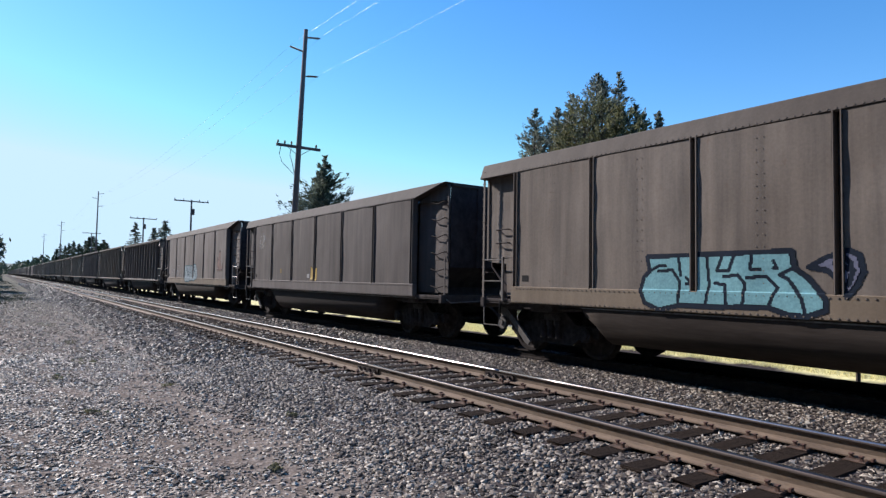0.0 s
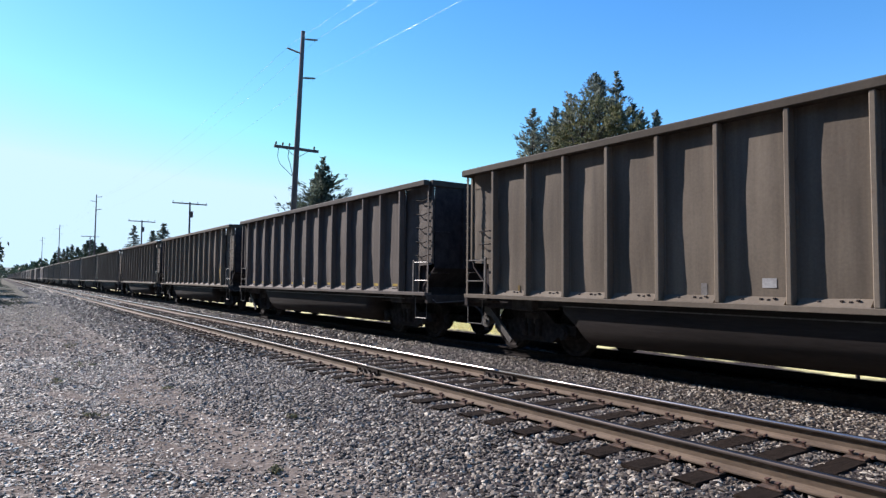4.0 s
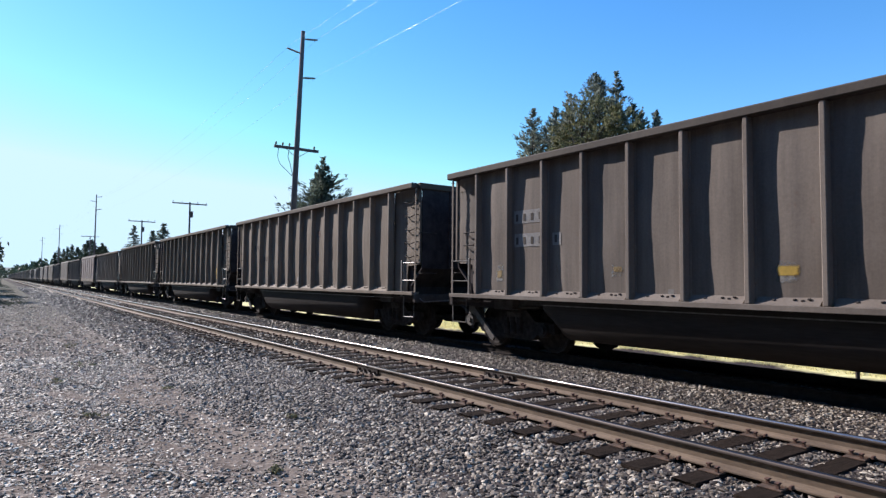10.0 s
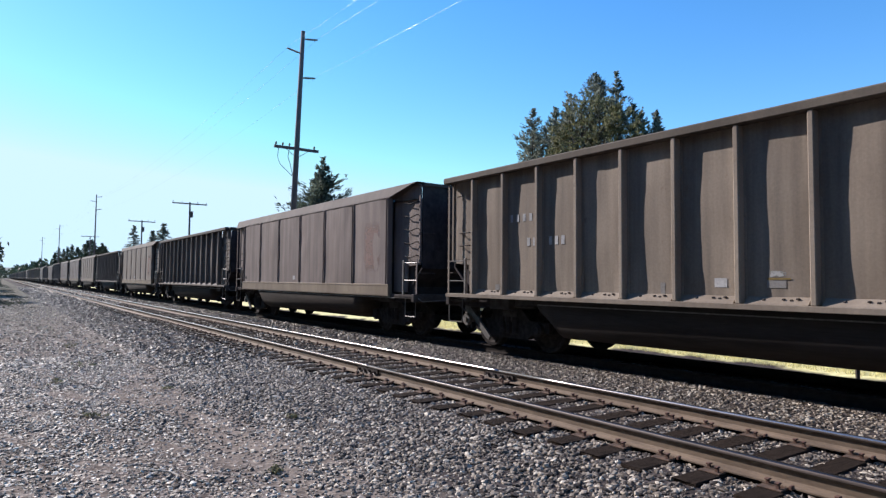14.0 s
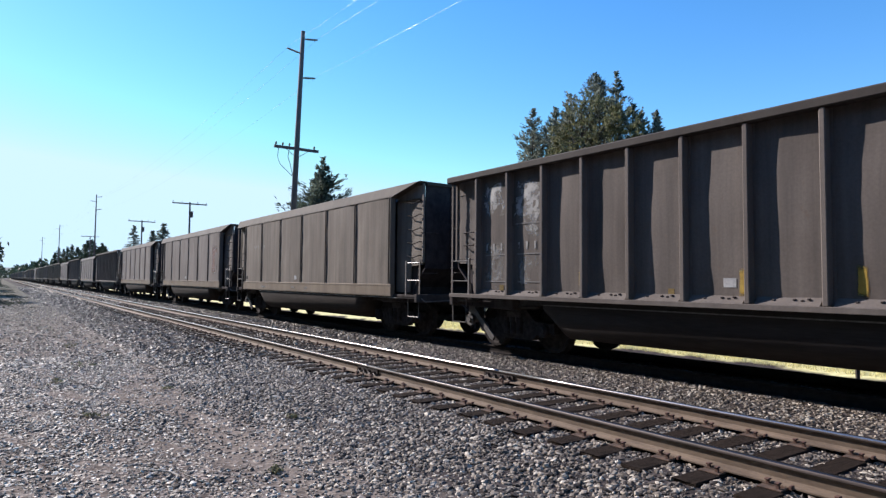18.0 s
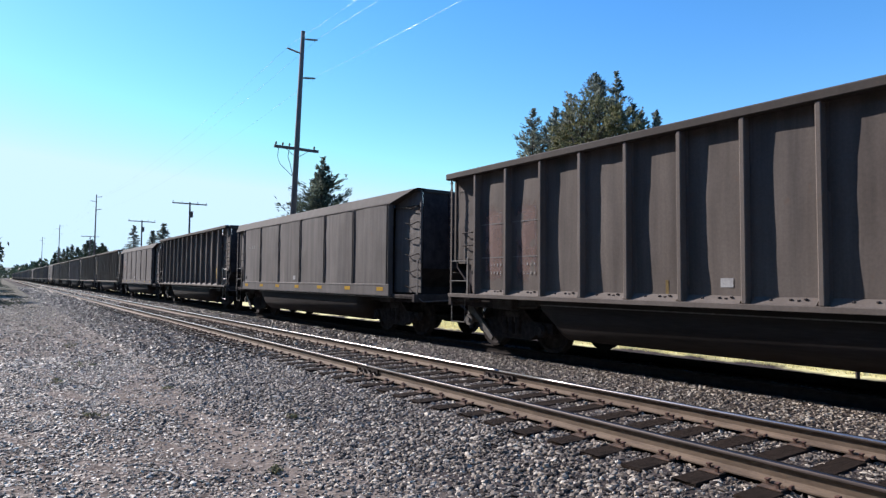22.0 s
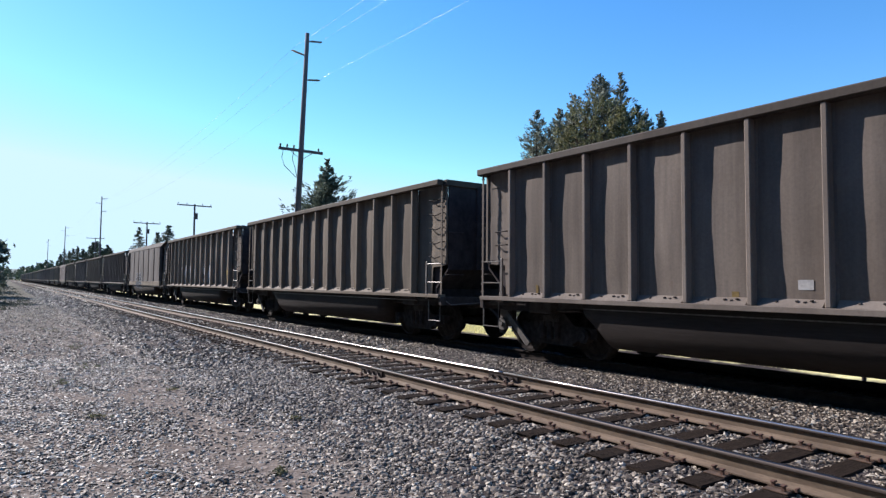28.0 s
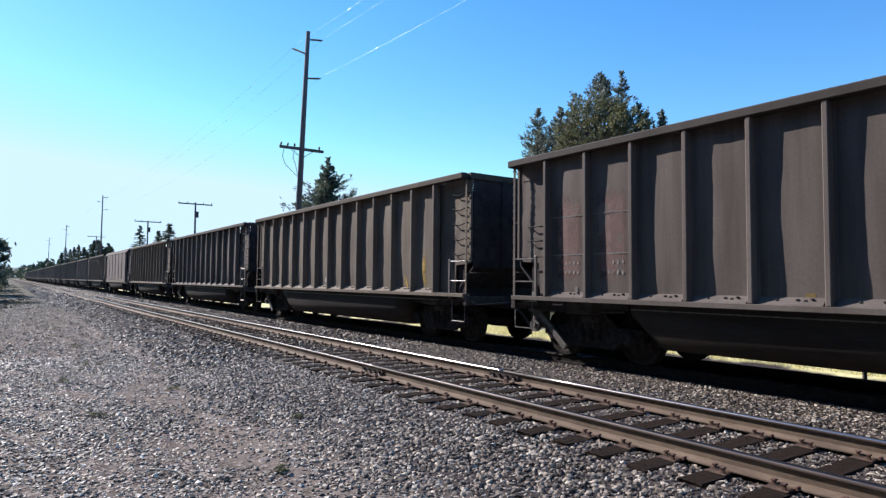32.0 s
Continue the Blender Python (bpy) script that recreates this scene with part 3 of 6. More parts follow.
def end_walls(car, y_in, first, last, closed=False):
    """Raised end sheets with their posts, and the recessed side plates beside them."""
    for x, s, inner in ((BACK, -1, first), (FRONT, 1, last)):
        bm = bmesh.new()
        prism(bm, [(x, TOP - 0.05), (x, 1.74), (x - s * 0.5, 1.3), (x - s * 0.5, 0.9), (inner - s * 0.4, 0.9), (inner - s * 0.4, 0.86), (x - s * 0.46, 0.86), (x - s * 0.46, 1.26), (x + s * 0.03, 1.72), (x + s * 0.03, TOP - 0.05)], 0.045 - y_in, y_in - 0.045, "y")
        part("end_sheet", bm, ENDS, car, "coal-dusted end sheet with its shade put into the colour")
        for side in (-1, 1):
            bm = bmesh.new()
            y0, y1 = sorted((side * (y_in - 0.1), side * (y_in - 0.07)))
            box(bm, min(inner - s * 0.4, x - s * 0.3), max(inner - s * 0.4, x - s * 0.3), y0, y1, 0.88, 1.9)
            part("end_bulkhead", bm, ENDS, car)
        for y in (-0.45, 0.45):
            bm = bmesh.new()
            prism(bm, [(x, y - 0.1), (x + s * 0.07, y - 0.07), (x + s * 0.07, y + 0.07), (x, y + 0.1)], 1.72, TOP - 0.1, "z")
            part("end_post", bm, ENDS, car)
        for side in (-1, 1):
            bm = bmesh.new()
            y = side * (y_in if s > 0 else 1.385)
            sheet(bm, lambda u, v: (inner + (x - inner) * u, y + side * wavy(u * 2, v * 3, x), 1.9 + (TOP - 0.06 - 1.9) * v), 6, 10)
            low = [(x, SILL), (x, 1.92)] if closed and s > 0 else [(x - s * 0.6, SILL), (x - s * 0.56, 1.78), (x, 1.82), (x, 1.92)]
            prism(bm, [(inner, SILL)] + low + [(inner, 1.92)], y - side * 0.004, y - side * 0.03, "y")
            box(bm, x - 0.04, x + 0.03, y - 0.025, y + 0.025, 1.85, TOP - 0.06, 0.008)
            part("end_side_plate", bm, PAINT, car)


def coal_load(car, seed):
    bm = bmesh.new()

    def heap(u, v):
        x, y = BACK + 0.1 + (FRONT - BACK - 0.2) * u, -1.4 + 2.8 * v
        edge = min(1.0, 6 * u, 6 * (1 - u)) * math.sin(math.pi * v) ** 0.6
        return x, y, TOP - 0.42 + 0.42 * edge + 0.09 * noise.noise(Vector((x * 0.8, y, seed))) * edge
    sheet(bm, heap, 46, 10)
    part("coal_load", bm, COAL, car, "heaped black coal load", True)


def tubs(car, deep, out, mat):
    """Two rounded floor tubs; deep stretches them towards the rail, out widens them."""
    for s in (-1, 1):
        bm = bmesh.new()
        prof = [(0.14, SILL - 0.06), (0.14, 0.46), (0.22, 0.37), (0.4, 0.32), (0.85, 0.32), (1.08, 0.35), (1.24, 0.44), (1.35, 0.57), (1.41, 0.75), (1.42, 0.9), (1.42, SILL - 0.06)]
        xs = [-4.2, -3.8, 3.85, 4.25]
        lift = [0.55, 0.0, 0.0, 0.55]
        prof = [(y + (out if y > 0.8 else 0.0), SILL - 0.06 - (SILL - 0.06 - z) * deep) for y, z in prof]
        rings = [[bm.verts.new((x, s * y, z + (SILL - 0.06 - z) * f)) for y, z in prof] for x, f in zip(xs, lift)]
        for a, b in zip(rings, rings[1:]):
            for i in range(len(prof) - 1):
                bm.faces.new((a[i], a[i + 1], b[i + 1], b[i]))
        bm.faces.new(rings[0])
        bm.faces.new(rings[-1][::-1])
        bmesh.ops.recalc_face_normals(bm, faces=bm.faces)
        part("tub", bm, mat, car, "dark rounded floor tub", True)
        bm = bmesh.new()
        y0, y1 = sorted((s * (1.42 + out), s * (1.43 + out)))
        box(bm, -4.2, FRONT - 0.9, y0, y1, SILL - 0.16, SILL - 0.14)
        part("tub_flange", bm, STEEL, car)


def ribbed_gondola(deep, out):
    car = thing("coal_gondola", pose(0, FAR, RAIL), "", "coal wagon", "cars of the coal train")
    for side in (-1, 1):
        y = side * 1.45
        bm = bmesh.new()
        sheet(bm, lambda u, v: (RIBS[0] + (RIBS[-1] - RIBS[0]) * u, y + side * (wavy(u * 12, v * 2.6, side * 3) + 0.02 * math.sin(math.pi * (u * 12 % 1)) * math.sin(math.pi * v)),
                                SILL + (TOP - 0.1 - SILL) * v), 72, 10)
        box(bm, RIBS[0], RIBS[-1], y - side * 0.03 - 0.01, y - side * 0.03 + 0.01, SILL, TOP - 0.1)
        part("side_wall", bm, PAINT, car, smooth=True)
        bm = bmesh.new()
        box(bm, -0.038, 0.038, side * 1.44 if side > 0 else -1.594, side * 1.594 if side > 0 else -1.44, SILL + 0.02, TOP - 0.135, 0.012)
        box(bm, -0.075, 0.075, side * 1.435 if side > 0 else -1.458, side * 1.458 if side > 0 else -1.435, SILL + 0.02, TOP - 0.135)
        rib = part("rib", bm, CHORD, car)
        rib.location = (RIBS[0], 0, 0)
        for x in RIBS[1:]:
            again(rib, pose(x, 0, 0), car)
        bm = bmesh.new()
        y0, y1 = sorted((side * 1.44, side * 1.615))
        box(bm, BACK - 0.12, FRONT - 0.05, y0, y1, TOP - 0.14, TOP, 0.02)
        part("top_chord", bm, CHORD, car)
        bm = bmesh.new()
        y0, y1 = sorted((side * 1.4, side * 1.61))
        box(bm, BACK, FRONT, y0, y1, SILL - 0.06, SILL + 0.02, 0.006)
        for x in RIBS[:-1]:
            prism(bm, [(side * 1.44, SILL + 0.022), (side * 1.56, SILL + 0.022), (side * 1.45, SILL + 0.125), (side * 1.44, SILL + 0.125)], x + 0.08, x + 0.91, "x")
        part("side_sill", bm, CHORD, car)
        bm = bmesh.new()
        for x in RIBS[:-1]:
            for q, lift in ((0.3, 0.0), (0.56, 0.01), (0.66, 0.0), (0.74, 0.02)):
                box(bm, x + q, x + q + 0.035, min(side * 1.47, side * 1.515), max(side * 1.47, side * 1.515), SILL + 0.07 + lift, SILL + 0.095 + lift, 0.006)
        part("lug_strip", bm, UNDER, car)["kind"] = "stuff"
    for x in (BACK, FRONT):
        bm = bmesh.new()
        box(bm, x - 0.09, x + 0.07, -1.44, 1.44, TOP - 0.15, TOP - 0.002, 0.015)
        part("end_chord", bm, CHORD, car)
    end_walls(car, 1.385, RIBS[0], RIBS[-1])
    tubs(car, deep, out, NEARBLACK)
    open_ends(car, 1.385, 1.52)
    running_gear(car)
    coal_load(car, 1.7)
    return car


def side_y(kind, x, z):
    """The near side's surface, a hair proud."""
    if kind == "R":
        u, v = (x - RIBS[0]) / (RIBS[-1] - RIBS[0]), (z - SILL) / (TOP - 0.1 - SILL)
        if u < 0 or u > 1:
            return -1.385 - 0.024
        return -1.45 - (wavy(u * 12, v * 2.6, -3) + 0.02 * math.sin(math.pi * (u * 12 % 1)) * math.sin(math.pi * v)) - 0.005
    low, high = SILL + 0.2, TOP - 0.31
    if z < SILL - 0.125:
        return -1.532 if z > 0.85 else -1.532 + 0.3 * (0.85 - z)
    if z < low + 0.01:
        return -1.58
    i = max(0, min(5, int((x - POSTS[0]) / 1.955)))
    x0 = POSTS[i] + 0.06
    u, v = (x - x0) / 1.84, (z - low) / (high - low)
    if x < POSTS[0] or x > POSTS[-1]:
        return (-1.385 if x < 0 else -1.33) - 0.024
    return -1.545 - (wavy(x0 + 1.8 * u, v * 2.4, -2) + 0.012 * math.sin(math.pi * u)) - 0.005


def smooth_gondola(closed=False):
    car = thing("smooth_coal_gondola", pose(0, FAR, RAIL), "", "coal wagon", "cars of the coal train")
    low, high = SILL + 0.2, TOP - 0.31
    for side in (-1, 1):
        y = side * 1.545
        for i, x in enumerate(POSTS[:-1]):
            bm = bmesh.new()
            x0, x1 = x + 0.06, x + 1.885
            sheet(bm, lambda u, v: (x0 + (x1 - x0) * u, y + side * (wavy(x0 + 1.8 * u, v * 2.4, side * 2) + 0.012 * math.sin(math.pi * u)), low + (high - low) * v), 12, 10)
            y0, y1 = sorted((y - side * 0.06, y - side * 0.03))
            box(bm, x0, x1, y0, y1, low, high)
            part("side_panel", bm, PAINT, car, smooth=True)
        bm = bmesh.new()
        y0, y1 = sorted((side * 1.40, side * 1.43))
        box(bm, POSTS[0] - 0.05, POSTS[-1] + 0.05, y0, y1, SILL - 0.05, TOP - 0.1)
        part("inner_wall", bm, UNDER, car)
        for i, x in enumerate(POSTS):
            bm = bmesh.new()
            for q in (-0.055, 0.04):
                y0, y1 = sorted((side * 1.43, side * 1.572))
                box(bm, x + q, x + q + 0.015, y0, y1, low - 0.02, high + 0.02)
            part("post", bm, CHORD, car)
        bm = bmesh.new()
        prism(bm, [(side * 1.55, high), (side * 1.565, high + 0.02), (side * 1.47, TOP - 0.02), (side * 1.45, TOP), (side * 1.22, TOP), (side * 1.22, high)], BACK - 0.1, POSTS[-1] + 0.08, "x")
        for v in bm.verts:
            if v.co.x > 0:
                v.co.x += 1.2 * ((v.co.z - high) / (TOP - high)) ** 2
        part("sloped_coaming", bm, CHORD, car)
        bm = bmesh.new()
        y0, y1 = sorted((side * 1.28, side * 1.38))
        box(bm, POSTS[-1], FRONT - 0.05, y0, y1, TOP - 0.09, TOP - 0.01, 0.015)
        part("top_chord", bm, CHORD, car)
        bm = bmesh.new()
        y0, y1 = sorted((side * 1.45, side * 1.575))
        box(bm, POSTS[0] - 0.1, POSTS[-1] + 0.12, y0, y1, SILL - 0.12, low, 0.01)
        part("side_sill", bm, CHORD, car, "dusty tan riveted sill")
        bm = bmesh.new()
        y0, y1 = sorted((side * 1.38, side * 1.5))
        box(bm, BACK, FRONT, y0, y1, SILL - 0.14, SILL - 0.06, 0.006)
        part("end_sill", bm, UNDER, car)
        bm = bmesh.new()
        for k in range(118):
            x = POSTS[0] + 0.05 + k * 0.1
            for z, yy in ((SILL - 0.09, 1.575), (low - 0.04, 1.575), (high + 0.04, 1.558)):
                box(bm, x, x + 0.02, min(side * yy, side * (yy + 0.009)), max(side * yy, side * (yy + 0.009)), z - 0.01, z + 0.01)
        for x in POSTS[:-1]:
            for q in () if closed else (0.98,):
                for k in range(13):
                    z = low + 0.12 + k * 0.165
                    yy = abs(side_y("S", x + q, z)) if side < 0 else 1.55
                    for r in (-0.05, 0.05):
                        box(bm, x + q + r, x + q + r + 0.014, min(side * yy, side * (yy + 0.003)), max(side * yy, side * (yy + 0.003)), z, z + 0.014)
        o = part("rivets", bm, CHORD, car)
        o["kind"] = "stuff"
    for x in (BACK, FRONT):
        bm = bmesh.new()
        box(bm, x - 0.09, x + 0.07, -1.275, 1.275, TOP - 0.1, TOP - 0.012, 0.015)
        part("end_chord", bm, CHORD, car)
    end_walls(car, 1.33, POSTS[0], POSTS[-1], closed)
    tubs(car, 1.06 if closed else 0.98, 0.02 if closed else 0.1, NEARBLACK if closed else DUSTTUB)
    open_ends(car, 1.33, 1.43, closed)
    running_gear(car)
    coal_load(car, 4.1)
    return car


# one letter a car from the second car before the first seen one: R ribbed, S smooth, with its colour
ORDER = "RS" + "SSSRRRRRRRRRRRRSRSRSSSRSRSRRRRRSRR" + "RRSRRRRRRRRRRRRRRRRRRRRR"
PITCH = 15.58
LATE = {14: 0.03, 17: 0.19, 18: 0.14, 19: 0.21, 20: 0.34, 15: 0.1, 16: 0.15, 21: -0.2, 22: -0.15, 23: -0.14, 24: -0.11, 31: 0.1, 13: 0.0, 9: 0.05, 32: 0.06}
# colours of the sides, car by car, as far as they differ
ASH = (0.116, 0.104, 0.096)
TAN, OLIVE, GREY, DARK, PINK = (0.185, 0.155, 0.127), (0.149, 0.125, 0.1), (0.151, 0.129, 0.114), (0.114, 0.098, 0.089), (0.165, 0.131, 0.117)
SIDES = {-2: OLIVE, -1: GREY, 0: TAN, 1: DARK, 2: GREY, 3: DARK, 4: OLIVE, 5: DARK, 6: OLIVE, 7: OLIVE, 8: OLIVE, 9: OLIVE, 10: GREY, 11: TAN, 12: OLIVE, 13: OLIVE, 14: TAN, 15: PINK, 16: DARK,
         17: TAN, 18: DARK, 19: OLIVE, 20: GREY, 21: GREY, 22: DARK, 23: ASH, 24: DARK, 25: DARK, 26: OLIVE, 27: OLIVE, 28: GREY, 29: OLIVE, 30: TAN, 31: DARK, 32: DARK, 33: OLIVE, 34: DARK, 36: PINK}
WORDS = {ASH: "ash-grey", TAN: "dusty tan", OLIVE: "weathered olive-brown", GREY: "weathered grey-brown", DARK: "grimy dark grey", PINK: "faded pinkish brown"}
NAMES = {"R": "coal gondola with upright side ribs, loaded", "S": "riveted coal gondola with smooth panels, loaded"}


def travel(t):
    """How far the first seen car's rear end has come along the track at t."""
    return -10.347 + (PITCH - 0.14515) * t + 0.0029617 * t ** 2 + 0.0000734 * t ** 3


TRAIN = []


SHALLOW, MIDDLING = (3, 14, 16, 18), (8, 9, 10, 22, 32)   # ribbed cars, lower ones and those whose tubs reach less far down
LOWER = (1, 23, 25)   # smooth cars of a lower build, with closed corners


def build_train():
    global TOP
    first = {"R": ribbed_gondola(1.08, 0.02), "M": ribbed_gondola(1.03, -0.02)}
    full = TOP
    TOP = full - 0.09
    first["V"] = ribbed_gondola(1.0, -0.02)
    for build, more in (("S", 0.04), ("L", -0.12)):
        TOP = full + more
        first[build] = smooth_gondola(build == "L")
    TOP = full
    used = set()
    rng = random.Random(11)
    for i, kind in enumerate(ORDER):
        k = i - 2
        build = "L" if k in LOWER else "V" if k in SHALLOW else "M" if k in MIDDLING else kind
        car = copy_thing(first[build], pose(0, FAR, RAIL)) if build in used else first[build]
        used.add(build)
        side = SIDES.get(k, rng.choice((OLIVE, GREY, DARK)))
        tint = Vector((side[0], side[1], side[2] * 0.98) if kind == "R" else (side[0] * 0.97, side[1], side[2] * 1.04)) * rng.uniform(0.97, 1.07)
        for o in car.children_recursive:
            what = o.name.split(".")[0]
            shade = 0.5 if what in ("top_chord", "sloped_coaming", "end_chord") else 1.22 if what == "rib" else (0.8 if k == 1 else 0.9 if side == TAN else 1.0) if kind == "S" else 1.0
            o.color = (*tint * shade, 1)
            if kind == "S" and what == "side_sill":
                o.color = (0.172, 0.138, 0.1, 1) if side in (TAN, PINK, GREY) or k in (19, 31) else (*tint, 1)
        car["label"] = WORDS[side] + " " + NAMES[kind]
        TRAIN.append((k, car))


build_train()


# ---- paint on the cars ----
def clear_of_post(kind, x):
    return min(abs(x - p) for p in (RIBS if kind == "R" else POSTS)) > (0.078 if kind == "R" else 0.062)


def paint(car, kind, name, inside, x0, x1, z0, z1, step, mat, label, lift=0.0):
    """A coat of paint that follows the side wherever inside(x, z) holds."""
    bm = bmesh.new()
    made = {}

    def corner(i, j):
        if (i, j) not in made:
            x, z = x0 + i * step, z0 + j * step
            made[i, j] = bm.verts.new((x, side_y(kind, x, z) - lift, z))
        return made[i, j]
    for i in range(int((x1 - x0) / step)):
        for j in range(int((z1 - z0) / step)):
            x, z = x0 + (i + 0.5) * step, z0 + (j + 0.5) * step
            if inside(x, z) and (clear_of_post(kind, x) or (kind == "S" and z < SILL + 0.19)):
                bm.faces.new((corner(i, j), corner(i + 1, j), corner(i + 1, j + 1), corner(i, j + 1)))
    if len(bm.faces):
        return part(name, bm, mat, car, label)


def blob(x, z, rx, rz, tilt=0.0):
    c, s = math.cos(tilt), math.sin(tilt)
    return lambda a, b: (((a - x) * c + (b - z) * s) / rx) ** 2 + ((-(a - x) * s + (b - z) * c) / rz) ** 2


def strokes(paths, w, square=False):
    """A brush line of width w along paths of points."""
    segs = [(p, q) for path in paths for p, q in zip(path, path[1:])]

    def f(x, z):
        for (ax, az), (bx, bz) in segs:
            dx, dz = bx - ax, bz - az
            t = max(0.0, min(1.0, ((x - ax) * dx + (z - az) * dz) / (dx * dx + dz * dz + 1e-9)))
            ex, ez = abs(x - ax - t * dx), abs(z - az - t * dz)
            if (max(ex, ez) < w / 2) if square else (ex * ex + ez * ez < w * w / 4):
                return True
        return False
    return f


def coat(name, c, rough=0.85):
    return plain(name, tuple(0.75 * v for v in c), c, 3.0, rough, 0.0, 0.1, shine=0.15)


def worn_coat(name, c, cover=0.5, soft=5.0):
    """Old paint flaked off in patches and thin towards its rim, so that the plate below shows through."""
    m, t, b = material(name, 0.75)
    v = coords(t)
    grain = noise_tex(t, v, 5.0, 7.0, 0.7)
    g = t.nodes.new("ShaderNodeTexCoord")
    sep = t.nodes.new("ShaderNodeSeparateXYZ")
    t.links.new(g.outputs["Generated"], sep.inputs[0])

    def calc(how, a, k):
        n = t.nodes.new("ShaderNodeMath")
        n.operation = how
        for i, v in enumerate((a, k)):
            if isinstance(v, float):
                n.inputs[i].default_value = v
            else:
                t.links.new(v, n.inputs[i])
        return n.outputs[0]
    rims = [calc("SUBTRACT", 0.5, calc("ABSOLUTE", calc("SUBTRACT", sep.outputs[i], 0.5), 0.0)) for i in (0, 2)]
    rim = calc("MULTIPLY", calc("MULTIPLY", calc("MINIMUM", rims[0], 0.22), calc("MINIMUM", rims[1], 0.22)), 21.0)
    amount = calc("ADD", calc("MULTIPLY", calc("SUBTRACT", grain, 0.5), soft), calc("SUBTRACT", calc("MULTIPLY", rim, 1.1), 1.0 - cover - 0.2))
    t.links.new(mix(t, "MULTIPLY", 0.5, c, ramp(t, noise_tex(t, v, 14.0), [(0.3, (0.6, 0.6, 0.6)), (0.7, (1.2, 1.2, 1.2))])), b.inputs["Base Color"])
    t.links.new(ramp(t, amount, [(0.0, (0, 0, 0)), (1.0, (1.0, 1.0, 1.0))]), b.inputs["Alpha"])
    return m


STENCIL, GRAFFITI = worn_coat("worn_stencil", (0.26, 0.255, 0.245), 0.55, 3.0), worn_coat("flaking_white_spray", (0.46, 0.465, 0.475), 1.1, 3.0)
OLDGREY = worn_coat("thin_white_paint", (0.2, 0.195, 0.185), 0.15, 4.0)
OLDRED, OLDWHITE, OLDYELLOW = worn_coat("worn_red_paint", (0.17, 0.1, 0.085), 0.42, 0.8), worn_coat("worn_white_paint", (0.3, 0.3, 0.29), 0.35, 6.0), worn_coat("worn_yellow_paint", (0.36, 0.235, 0.03), 0.95, 2.5)
WORNOCHRE = worn_coat("worn_ochre_paint", (0.22, 0.155, 0.06), 0.6, 3.0)
FADEDINK = coat("faded_dark_lettering", (0.085, 0.075, 0.066))
SKYBLUE, NAVY, CHALK, YELLOW = coat("pale_blue_spray", (0.2, 0.4, 0.44)), coat("navy_spray", (0.012, 0.02, 0.035)), coat("white_paint_mark", (0.4, 0.4, 0.4)), coat("yellow_paint", (0.42, 0.25, 0.02))
BLACKMARK, LILAC = coat("black_mark", (0.015, 0.015, 0.016)), coat("lilac_spray", (0.16, 0.17, 0.24))

MIST, TEAL = coat("misty_blue_spray", (0.26, 0.32, 0.345)), coat("teal_spray", (0.07, 0.125, 0.14))
SCRAWL, SLATE = coat("soft_white_spray", (0.27, 0.265, 0.26)), coat("slate_spray", (0.07, 0.08, 0.1))
OCHRE, PALE = coat("faded_ochre", (0.2, 0.145, 0.06)), coat("faded_pale_mark", (0.22, 0.21, 0.2))


def filled(rim):
    """Within a closed outline of points."""
    def f(x, z):
        odd = False
        for (ax, az), (bx, bz) in zip(rim, rim[1:] + rim[:1]):
            if (az > z) != (bz > z) and x < ax + (bx - ax) * (z - az) / (bz - az):
                odd = not odd
        return odd
    return f


def throw_up(car, kind, rim, lines, fill, edge, what, thick, thin):
    """A swollen spray-painted word: its whole shape in the edge colour, filled but for the outline and the inner lines."""
    xs, zs = [p[0] for p in rim], [p[1] for p in rim]
    shape, border, inner = filled(rim), strokes([rim + rim[:1]], thick), strokes(lines, thin)
    span = (min(xs) - 0.1, max(xs) + 0.1, min(zs) - 0.1, max(zs) + 0.1, 0.016)
    paint(car, kind, "graffiti_outline", lambda x, z: shape(x, z) or border(x, z), *span, edge, "dark spray-painted outline")
    paint(car, kind, "graffiti", lambda x, z: shape(x, z) and not border(x, z) and not inner(x, z), *span, fill, what, 0.004)


